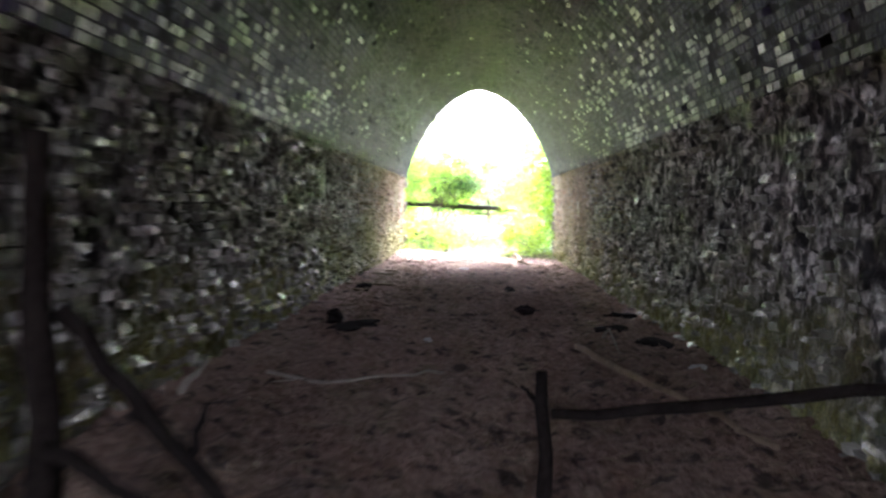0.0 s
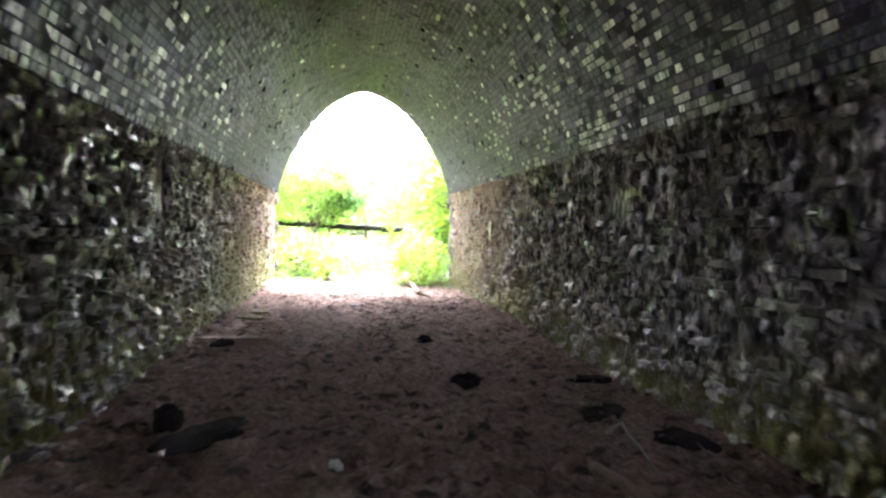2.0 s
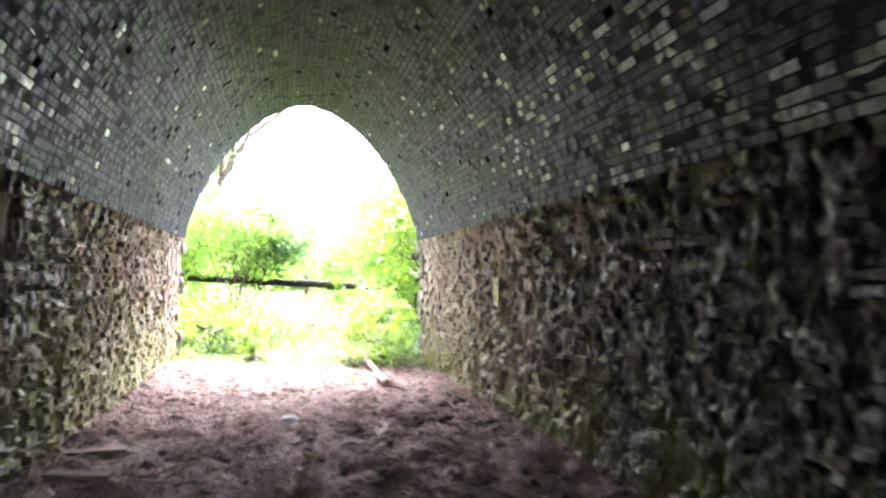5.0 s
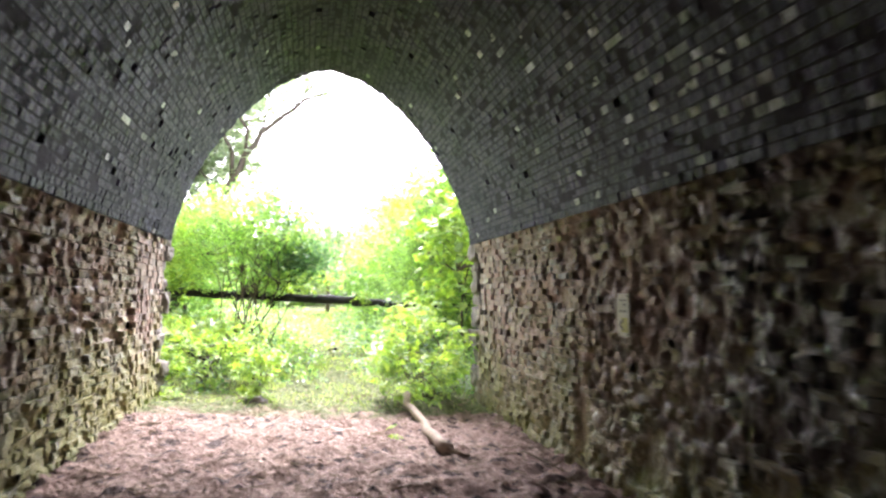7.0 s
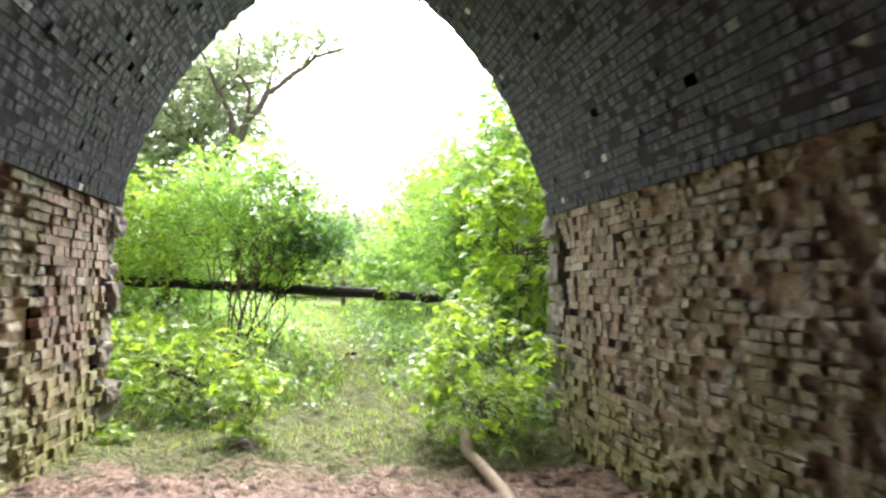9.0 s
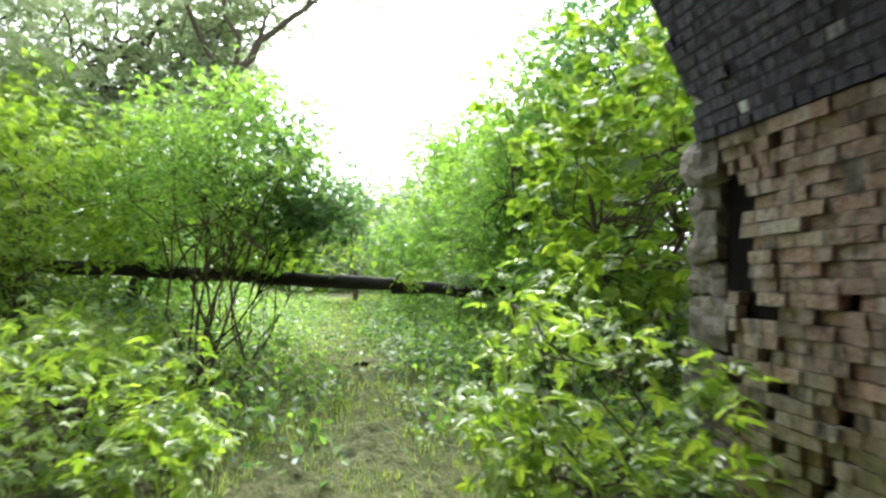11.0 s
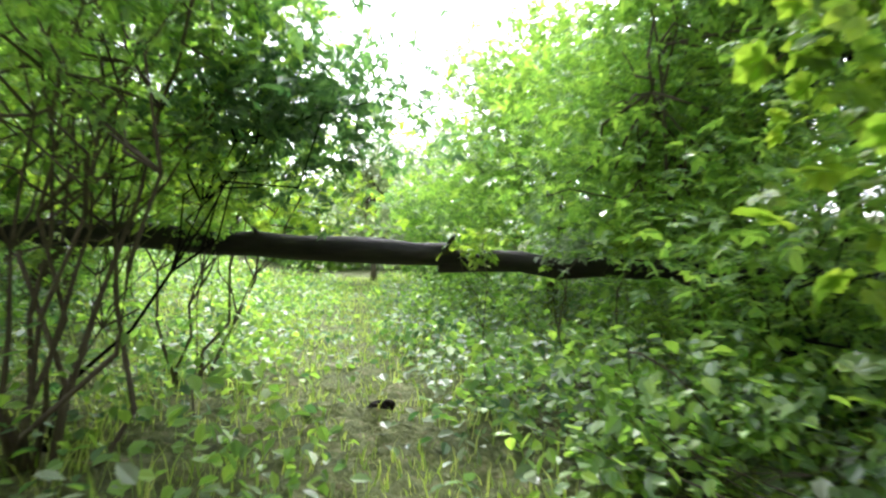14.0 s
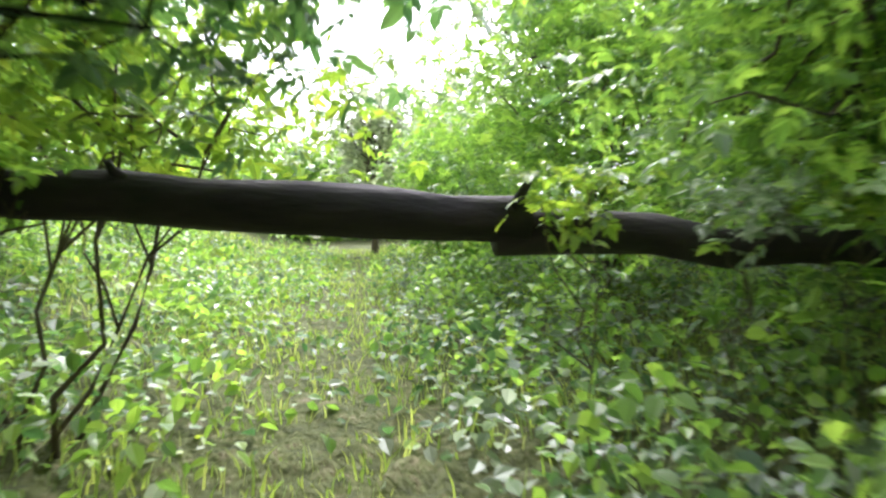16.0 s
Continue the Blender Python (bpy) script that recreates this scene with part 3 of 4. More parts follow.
def spots(rg, centre, radii, clumps, each, spread, hollow=0.55):
    """Leaf places in clumps through the outer part of an uneven crown. Also the clumps' centres."""
    d = rg.normal(size=(clumps, 3))
    d /= np.linalg.norm(d, axis=1)[:, None]
    r = hollow + (1.05 - hollow) * rg.random(clumps) ** 0.7
    lump = np.array([1 + 0.35 * noise.noise(Vector(v * 1.7) + Vector(centre)) for v in d])
    c = np.array(centre) + d * (r * lump)[:, None] * np.array(radii)
    p = np.repeat(c, each, axis=0) + rg.normal(size=(clumps * each, 3)) * spread * np.array([1, 1, 0.55])
    return p, c


def plant(name, label, category, base, centre, radii, mat, size, clumps, each, spread, seed, stems=1, stem_r=0.03, compound=True,
          branches=14, bark=None, group="", hollow=0.5, droop=0.3, lobes=(), full=1.7):
    """A bush or tree: tapered stems, limbs that reach the leaf clumps, and a crown."""
    rg = np.random.default_rng(seed)
    bz = float(ground_z(np.array(base[0]), np.array(base[1])))
    root = empty(name, label, category, (base[0], base[1], bz), group)
    o = np.array([base[0], base[1], bz])
    each, spread = int(each * full), spread * 1.2
    P, C = spots(rg, centre, radii, clumps, each, spread, hollow)
    for lc, lr, n in lobes:
        p2, c2 = spots(rg, lc, lr, n, each, spread, 0.2)
        P, C = np.concatenate([P, p2]), np.concatenate([C, c2])
    low = ground_z(P[:, 0], P[:, 1]) + 0.03
    P[:, 2] = np.maximum(P[:, 2], low)
    # nothing grows across the trodden line
    P = P[~((np.abs(P[:, 0] - 0.25) < 0.42) & (P[:, 1] < 24.6) & (P[:, 2] < 2.2))]
    P = P[~((P[:, 1] < 20.1) & ((P[:, 0] > CX + HALF - 0.1) | (P[:, 0] < CX - HALF + 0.1)))]
    P = P[~((P[:, 1] < 20.3) & (P[:, 2] > 2.0))]
    me = leaf_mesh("crown", P - o, size * 1.15, rg, mat, compound, droop)
    child("crown", me, root, kind="stuff")
    cen = np.array(centre)
    tops = []
    for i in range(stems):
        foot = o + np.array([rg.normal() * 0.1, rg.normal() * 0.1, -0.06]) * (stems > 1) + np.array([0, 0, -0.05])
        top = cen + rg.normal(size=3) * np.array(radii) * (0.35 if stems > 1 else 0.08)
        pts = bent(foot, top, 6, rg, 0.03)
        rr = [stem_r * (1 - 0.75 * j / 6) * (1.35 if j == 0 else 1) for j in range(7)]
        v, f = tube(pts, rr, 8, 0.08, seed + i)
        child("trunk" if stems == 1 else "stem", mesh_of("stem", np.array(v) - o, f, [bark or bark_stem], smooth=True), root)
        tops.append(pts)
    lots = []
    order = rg.permutation(len(C))[:branches]
    for i, k in enumerate(order):
        pts = tops[i % stems]
        start = pts[3 + i % 4]
        pts2 = bent(start, C[k], 5, rg, 0.06)
        if any(abs(p[0] - 0.25) < 0.35 and p[1] < 24.4 and p[2] < 2.1 for p in pts2):
            continue
        lots.append(tube(pts2, [stem_r * (0.45 if stem_r < 0.1 else 0.22) * (1 - 0.85 * j / 5) + 0.002 for j in range(6)], 5, 0.1, seed + i))
    if lots:
        v, f = join(lots)
        child("branching", mesh_of("branching", np.array(v) - o, f, [bark or bark_stem], smooth=True), root)
    return root


plant("bush", "lime-green leafy elder bush beside the tunnel mouth", "bush", (1.5, 19.6), (1.42, 19.55, 0.72), (0.75, 0.9, 0.75), leaf_lime, 0.09, 95, 8, 0.1, 21, 6, 0.014, branches=26, full=1.0)
plant("sapling", "small bright green sapling by the tunnel mouth", "sapling", (-0.85, 19.5), (-0.85, 19.5, 0.5), (0.25, 0.25, 0.4), leaf_lime, 0.07, 22, 7, 0.06, 22, 1, 0.009, branches=8)
plant("bush", "bright green leafy bush outside the tunnel mouth", "bush", (-1.85, 20.9), (-1.75, 20.9, 0.68), (0.85, 0.8, 0.5), leaf_lime, 0.09, 62, 8, 0.12, 23, 7, 0.014, branches=26, full=1.0)
plant("bush", "bright green leafy bush on the cutting bank", "bush", (-2.6, 22.6), (-2.6, 22.6, 0.75), (1.0, 1.0, 0.5), leaf_lime, 0.095, 110, 8, 0.13, 24, 6, 0.016, branches=22, full=1.0)
plant("sycamore_tree", "young sycamore with broad lime-green leaves", "tree", (3.0, 22.4), (2.95, 22.4, 2.6), (1.3, 1.3, 1.7), leaf_lime, 0.125, 125, 9, 0.2, 25, 2, 0.035, branches=40, hollow=0.55, full=0.9, compound="palm")
plant("thicket_bush", "multi-stemmed bush with a dense green crown", "bush", (-1.6, 24.3), (-1.5, 24.6, 2.95), (1.45, 1.4, 1.15), leaf_mid, 0.075, 260, 10, 0.15, 26, 10, 0.02, branches=60, hollow=0.3)
plant("thicket_bush", "lime-green bush growing up behind the fallen log", "bush", (-1.3, 26.5), (-1.0, 26.3, 2.15), (1.35, 0.6, 0.75), leaf_lime, 0.085, 120, 9, 0.17, 80, 5, 0.016, branches=26, hollow=0.2, full=1.2)
plant("leafy_bough", "lime-leaved low bough reaching in front of the fallen log", "bush", (-1.75, 24.9), (-1.35, 25.1, 1.75), (0.75, 0.3, 0.35), leaf_lime, 0.075, 16, 8, 0.13, 81, 2, 0.012, branches=14, hollow=0.1, full=1.0)
plant("hanging_bush", "dark-leaved bough drooping over the fallen log", "bush", (-1.7, 24.7), (-0.25, 24.85, 2.42), (0.8, 0.6, 0.5), leaf_deep, 0.08, 70, 10, 0.2, 38, 1, 0.016, branches=20, bark=bark_dark, hollow=0.1,
      lobes=[((-0.75, 24.7, 3.35), (0.5, 0.5, 0.6), 18)])
plant("thicket_bush", "pale lime bush on the cutting bank", "bush", (-4.0, 25.0), (-3.9, 25.0, 2.5), (1.6, 1.5, 1.3), leaf_lime, 0.09, 220, 9, 0.2, 27, 7, 0.025, branches=30)
plant("thicket_bush", "green hazel thicket on the cutting bank", "bush", (3.6, 26.5), (3.4, 26.3, 2.6), (1.8, 1.7, 2.0), leaf_mid, 0.09, 320, 9, 0.22, 28, 8, 0.03, branches=36, hollow=0.2, full=2.4,
      lobes=[((3.5, 26.4, 4.5), (1.2, 1.2, 1.3), 90)])
plant("dark_tree", "dark ivy-covered tree on the cutting bank", "tree", (5.3, 26.5), (5.2, 26.5, 5.2), (2.0, 1.9, 2.6), leaf_deep, 0.1, 330, 10, 0.25, 29, 1, 0.14, branches=40, bark=bark_dark, hollow=0.25)
plant("thicket_bush", "green thicket further along the cutting", "bush", (3.4, 31.0), (3.3, 31.0, 3.2), (1.9, 2.2, 2.3), leaf_mid, 0.12, 260, 9, 0.28, 30, 5, 0.03, branches=24, hollow=0.2, full=2.4)
plant("birch_tree", "tall thin-leaved tree with long spreading limbs", "tree", (-5.2, 31.5), (-4.7, 31.0, 6.6), (3.2, 2.6, 2.8), leaf_grey, 0.15, 300, 8, 0.34, 31, 1, 0.2, branches=60, bark=bark_stem, hollow=0.35,
      lobes=[((-2.3, 30.3, 7.2), (1.3, 0.8, 1.2), 46), ((-0.6, 30.3, 8.0), (1.1, 0.6, 0.45), 22), ((-3.5, 30.2, 5.4), (1.0, 0.8, 1.0), 50), ((-2.3, 30.3, 5.9), (0.8, 0.7, 1.2), 40), ((-5.5, 29.5, 4.6), (1.6, 0.9, 1.2), 60)])
plant("thicket_bush", "dark ivy-hung thicket on the cutting bank", "bush", (5.0, 28.6), (4.9, 28.6, 3.4), (1.9, 1.6, 2.8), leaf_deep, 0.12, 300, 9, 0.3, 82, 5, 0.04, branches=24, bark=bark_dark, hollow=0.1, full=2.0)
plant("thicket_bush", "tall green thicket high on the cutting bank", "bush", (-5.6, 28.2), (-5.5, 28.2, 3.2), (1.9, 1.5, 2.2), leaf_mid, 0.12, 220, 9, 0.28, 83, 5, 0.04, branches=24, hollow=0.15, full=2.0)
plant("pale_tree", "pale hazy tree at the end of the cutting", "tree", (0.7, 41.0), (0.6, 41.0, 4.2), (1.6, 1.6, 1.9), leaf_grey, 0.16, 130, 8, 0.34, 84, 1, 0.09, branches=30, hollow=0.2, full=1.4)
plant("birch_tree", "tall thin-leaved tree with pale trunk", "tree", (-7.0, 27.5), (-6.8, 27.5, 5.6), (2.6, 2.2, 3.0), leaf_grey, 0.15, 260, 8, 0.34, 32, 1, 0.17, branches=50, bark=bark_stem, hollow=0.35)
plant("thicket_bush", "green thicket further along the cutting", "bush", (-3.8, 30.0), (-3.6, 30.0, 2.9), (1.9, 1.9, 1.7), leaf_mid, 0.11, 240, 9, 0.26, 33, 5, 0.03, branches=20, hollow=0.2, full=2.4)
plant("thicket_bush", "green bramble thicket under the fallen log", "bush", (3.3, 24.4), (3.2, 24.5, 1.3), (1.3, 1.2, 1.1), leaf_mid, 0.09, 130, 8, 0.2, 34, 8, 0.018, branches=24, bark=bark_dark, hollow=0.25)
plant("thicket_bush", "mid-green thicket on the cutting bank", "bush", (4.6, 23.6), (4.5, 23.7, 2.6), (1.5, 1.5, 1.9), leaf_mid, 0.11, 150, 8, 0.24, 35, 6, 0.03, branches=24, hollow=0.25)
plant("bramble_bush", "low pale-leaved bramble beside the trodden line", "bush", (1.75, 23.9), (1.9, 23.9, 0.55), (0.75, 1.3, 0.45), leaf_mid, 0.075, 110, 7, 0.12, 36, 8, 0.009, compound=False, branches=20, hollow=0.2)
plant("pale_tree", "thin pale-leaved tree beyond the thicket", "tree", (3.6, 33.5), (3.0, 33.3, 4.9), (1.5, 1.2, 1.0), leaf_grey, 0.11, 100, 7, 0.26, 39, 1, 0.06, branches=34, hollow=0.3, full=1.2)
plant("thicket_bush", "green thicket at the end of the cutting", "bush", (1.6, 34.0), (2.1, 34.0, 2.2), (1.2, 1.6, 1.6), leaf_mid, 0.12, 200, 8, 0.25, 37, 4, 0.02, branches=14, hollow=0.25)
for i, (x, y, h, r, m) in enumerate([(6.5, 36, 4.6, 2.8, leaf_mid), (3.6, 40, 3.4, 2.2, leaf_grey), (-4.5, 40, 3.6, 2.6, leaf_mid), (1.2, 50, 2.6, 2.6, leaf_grey), (-2.2, 48, 2.6, 2.4, leaf_mid),
                                     (5.0, 52, 4.5, 3.2, leaf_grey), (-9.5, 36, 5.5, 3.2, leaf_mid), (10.0, 31, 6.0, 3.2, leaf_mid), (-9.0, 23.5, 4.6, 2.4, leaf_mid), (8.5, 23.0, 5.0, 2.4, leaf_deep),
                                     (12, 45, 6.0, 4.5, leaf_mid), (-13, 46, 6.0, 4.5, leaf_mid), (0, 66, 3.5, 4.5, leaf_mid), (9, 66, 5.0, 5, leaf_mid), (-9, 64, 5, 5, leaf_mid)]):
    plant("woodland_tree", "green woodland tree in the distance", "tree", (x, y), (x, y, h), (r, r, r * 0.95), m, 0.2 if y < 45 else 0.3, 170, 9, r * 0.16, 60 + i, 1, 0.13, compound=False, branches=14, hollow=0.3, group="woodland trees")


plant("seedling", "tiny lime-green seedling on the earth floor", "seedling", (0.62, 17.1), (0.62, 17.1, 0.13), (0.14, 0.14, 0.06), leaf_lime, 0.05, 7, 5, 0.03, 40, 1, 0.004, branches=4)
plant("seedling", "small weed growing at the foot of the wall", "seedling", (-2.0, 19.35), (-2.0, 19.35, 0.3), (0.12, 0.16, 0.12), leaf_lime, 0.05, 9, 5, 0.04, 41, 1, 0.004, branches=5)
for i, (x, dz, m) in enumerate(((-2.4, 0.12, leaf_mid), (-1.0, 0.1, leaf_mid), (1.15, 0.08, leaf_lime), (1.75, 0.1, leaf_pale), (2.3, 0.12, leaf_lime))):
    plant("ivy_tuft", "tuft of leaves growing over the fallen log", "ivy", (x, 25.45), (x, 25.5, 1.5 - 0.05 * x + dz), (0.28, 0.14, 0.12), m, 0.06, 9, 6, 0.06, 45 + i, 1, 0.006, branches=5)


def build_undergrowth():
    """Nettles, ivy and grass that cover the cutting floor."""
    rg = np.random.default_rng(91)

    def scatter(n, y0, y1, w):
        x = rg.uniform(-w, w, n)
        y = y0 + (y1 - y0) * rg.random(n) ** 1.4
        return x, y

    def height(x, y):
        path = np.exp(-((x - 0.2 + 0.25 * np.sin(y * 0.5)) / 0.75) ** 2)
        return (1 - 0.75 * path) * np.clip((y - 19.6) / 2.2, 0.08, 1)

    for name, label, n, size, mat, top, dr, side in (("nettles", "knee-high nettles and herbs", 46000, 0.095, leaf_mid, 0.8, 0.35, 0), ("bramble", "pale glossy bramble and ivy leaves", 28000, 0.095, leaf_pale, 0.55, 0.2, 1),
                                                     ("herbs", "dark low herbs under the bushes", 26000, 0.095, leaf_deep, 0.45, 0.3, 0), ("herbs", "bright low herbs in the grass", 26000, 0.07, leaf_lime, 0.3, 0.2, 0)):
        x, y = scatter(n, 20.0, 38.0, 5.0)
        h = height(x, y)
        lump = np.array([noise.noise(Vector((a * 1.1, b * 1.1, top * 9))) for a, b in zip(x, y)])
        bare = np.exp(-(((x + 1.3) / 0.9) ** 2 + ((y - 24.2) / 1.3) ** 2))
        odds = h * (0.3 + 1.5 * lump) * (1 - 0.85 * bare) * np.where(np.abs(x - 0.1) < 1.4, np.clip((y - 20.6) / 2.5, 0.06, 1), 1)
        if side:
            odds = odds * np.where(x > 0.7, 1.6, 0.35)
        keep = (rg.random(n) < odds) & (np.abs(x - 0.25) > 0.1)
        x, y, h, lump = x[keep], y[keep], h[keep], lump[keep]
        z = ground_z(x, y) + rg.random(len(x)) ** 0.8 * top * h * (0.45 + 1.3 * np.clip(lump, 0, 1))
        ok = ~((np.abs(x - 0.25) < 0.6) & (z > 0.6) & (y < 24))
        me = leaf_mesh(name, np.stack([x, y, z], -1)[ok], size, rg, mat, False, dr)
        tagged(new(name, me), label + " covering the ground", "undergrowth", kind="stuff")
    x, y = scatter(52000, 18.7, 42.0, 4.2)
    tuft = np.array([noise.noise(Vector((a * 1.6, b * 1.6, 4.0))) for a, b in zip(x, y)])
    keep = rg.random(len(x)) < np.clip((y - 18.7) / 1.2, 0.04, 1) * np.clip(0.6 + 1.5 * tuft, 0.05, 1)
    x, y = x[keep], y[keep]
    n = len(x)
    z = ground_z(x, y)
    hh = rg.uniform(0.03, 0.09, n) + 0.3 * rg.random(n) ** 4 * height(x, y)
    a = rg.uniform(0, 2 * math.pi, n)
    w = 0.0028 + 0.002 * rg.random(n) + 0.0004 * (y - 20)
    lean = rg.normal(size=(n, 2)) * 0.35 * hh[:, None]
    P = np.stack([x, y, z - 0.01], -1)
    sidev = np.stack([np.cos(a) * w, np.sin(a) * w, np.zeros(n)], -1)
    midv = P + np.stack([lean[:, 0] * 0.35, lean[:, 1] * 0.35, hh * 0.6], -1)
    tip = P + np.stack([lean[:, 0], lean[:, 1], hh], -1)
    V = np.stack([P - sidev, P + sidev, midv + sidev * 0.8, midv - sidev * 0.8, tip], 1).reshape(-1, 3)
    F = []
    for i in range(n):
        o = 5 * i
        F.append((o, o + 1, o + 2, o + 3))
        F.append((o + 3, o + 2, o + 4))
    tagged(new("grass", mesh_of("grass", V, F, [grass_mat])), "rough green grass over the cutting floor", "grass", kind="stuff")


build_undergrowth()


# ---- fallen log across the cutting ----
def build_log():
    root = empty("fallen_log", "dark fallen tree trunk lying across the cutting at chest height", "log", (0.8, 25.6, 1.4))
    o = np.array((0.8, 25.6, 1.4))
    xs = np.linspace(-5.5, 0.92, 22)
    rg = np.random.default_rng(5)
    pts = [(x, 25.6 + 0.02 * x, 1.475 - 0.05 * x + 0.012 * rg.normal()) for x in xs]
    v, f = tube(pts, [0.098 + 0.004 * rg.normal() for _ in xs], 14, 0.04, 3)
    child("trunk", mesh_of("trunk", np.array(v) - o, f, [bark_log], smooth=True), root)
    xs = np.linspace(0.8, 5.2, 14)
    pts = [(x, 25.62 + 0.03 * x, 1.445 - 0.048 * x + 0.02 * rg.normal()) for x in xs]
    v, f = tube(pts, [0.082 + 0.006 * rg.normal() for _ in xs], 12, 0.06, 4)
    child("broken_end", mesh_of("broken_end", np.array(v) - o, f, [bark_log], smooth=True), root, "split thinner end with torn bark")
    for i, (x, dz, dx) in enumerate(((0.86, 0.1, 0.05), (-0.55, 0.06, -0.06))):
        z = 1.475 - 0.05 * x
        v, f = tube(bent((x, 25.55, z + 0.04), (x + dx, 25.5, z + dz + 0.06), 3, rg, 0.05), [0.03, 0.024, 0.018, 0.012], 7, 0.1, i)
        child("branch_stub", mesh_of("branch_stub", np.array(v) - o, f, [bark_log], smooth=True), root)


build_log()


# ---- things on the tunnel floor ----
def gz(x, y):
    return float(ground_z(np.array(float(x)), np.array(float(y))))


def stick(name, label, pts, r0, r1, mat, seed, category="stick", forks=()):
    """A crooked stick through a few points, thinner at its end, with side twigs."""
    rg = np.random.default_rng(seed)
    path = []
    for a, b in zip(pts[:-1], pts[1:]):
        path += bent(a, b, 4, rg, 0.018)[:-1]
    path.append(np.array(pts[-1], float))
    n = len(path)
    v, f = tube(path, [r0 + (r1 - r0) * i / (n - 1) for i in range(n)], 8, 0.1, seed)
    o = np.array(pts[0], float)
    ob = new(name, mesh_of(name, np.array(v) - o, f, [mat], smooth=True))
    ob.location = pts[0]
    for i, (at, tip, r) in enumerate(forks):
        s = path[int(at * (n - 1))]
        v, f = tube(bent(s, tip, 4, rg, 0.04), [r, r * 0.9, r * 0.7, r * 0.55, r * 0.35], 6, 0.1, seed + 50 + i)
        child("twig", mesh_of("twig", np.array(v) - o, f, [mat], smooth=True), ob)
    return tagged(ob, label, category)


def on(x, y, up=0.02):
    return (x, y, gz(x, y) + up)


stick("branch", "long bent bare branch lying on the earth floor", [on(0.98, 6.35, 0.06), on(1.2, 5.35, 0.1), on(1.5, 4.85, 0.06), on(1.85, 4.0)], 0.034, 0.02, wood_stick, 1, "branch", [(0.2, on(1.35, 4.9, 0.02), 0.016)])
stick("twig", "thin pale curved twig standing on the earth floor", [on(1.36, 7.05, 0.02), on(1.4, 6.9, 0.14), on(1.38, 6.3, 0.02)], 0.012, 0.006, bark_pale, 2, "twig")
stick("branch", "crooked pale root lying on the earth floor", [on(-1.6, 4.85, 0.03), on(-1.1, 4.65, 0.04), on(-0.75, 4.85, 0.07), on(-0.28, 5.3, 0.02)], 0.015, 0.008, bark_pale, 3, "branch", [(0.3, on(-1.5, 4.6, 0.02), 0.009)])
stick("stick", "short bleached stick leaning on the floor by the wall", [on(-1.98, 4.2, 0.02), on(-2.02, 4.75, 0.12)], 0.03, 0.018, bark_pale, 4)
stick("stick", "broken pale stick lying by the tunnel mouth", [on(1.12, 16.35, 0.05), on(1.08, 17.3, 0.05), on(1.15, 19.2, 0.16)], 0.075, 0.045, wood_stick, 5, "branch", [(0.1, on(1.3, 16.2, 0.03), 0.03)])
stick("stick", "thin stick lying along the wall on the earth floor", [on(1.75, 16.9), on(2.05, 15.7)], 0.012, 0.008, wood_stick, 6)
stick("stick", "thin pale stick on the earth floor", [on(-1.75, 11.1), on(-0.8, 10.2)], 0.014, 0.008, wood_stick, 7)
# props of a branch den that the walk steps over at its start
stick("dark_pole", "dark upright stick standing in the earth", [on(0.33, 2.8, -0.03), (0.29, 2.86, 0.75)], 0.04, 0.03, bark_dark, 8, "pole", [(0.8, (0.2, 2.95, 0.66), 0.02)])
stick("dark_pole", "dark horizontal pole propped on an upright stick", [(0.34, 2.9, 0.55), (1.2, 2.95, 0.6), (2.26, 3.0, 0.66)], 0.026, 0.036, bark_dark, 9, "pole")
stick("dark_pole", "thick dark upright post by the tunnel wall", [on(-1.42, 2.0, -0.03), (-1.4, 2.0, 1.0), (-1.38, 2.0, 1.72)], 0.062, 0.04, bark_dark, 10, "pole", [(0.7, (-1.33, 1.98, 1.6), 0.025)])
stick("dark_pole", "dark slanting branch leaning on a post", [(-1.36, 2.05, 1.14), (-1.03, 1.98, 0.8), (-0.79, 1.95, 0.55), on(-0.6, 1.85, -0.02)], 0.034, 0.022, bark_dark, 11, "pole", [(0.35, (-1.28, 2.25, 0.82), 0.026), (0.5, (-0.86, 2.0, 0.86), 0.02)])
stick("dark_pole", "dark low branch leaning on a post", [(-1.36, 1.95, 0.72), (-1.0, 1.85, 0.6), on(-0.55, 1.6, -0.02)], 0.028, 0.02, bark_dark, 12, "pole")


stick("dead_branch", "dead dry branch with twigs beside the portal stones", [on(1.5, 20.45, 0.02), (1.85, 20.35, 0.7), (2.2, 20.3, 1.3)], 0.016, 0.006, wood_stick, 13, "branch",
      [(0.4, (2.2, 20.3, 0.75), 0.009), (0.55, (1.6, 20.2, 1.15), 0.008), (0.7, (2.25, 20.25, 1.05), 0.007), (0.3, (1.95, 20.2, 0.45), 0.009)])
stick("dead_branch", "dark fallen branch lying through the bush", [on(-2.1, 21.2, 0.5), on(-1.6, 21.1, 0.3), on(-1.0, 20.9, 0.1)], 0.022, 0.01, bark_dark, 14, "branch", [(0.5, on(-1.2, 21.3, 0.5), 0.012)])
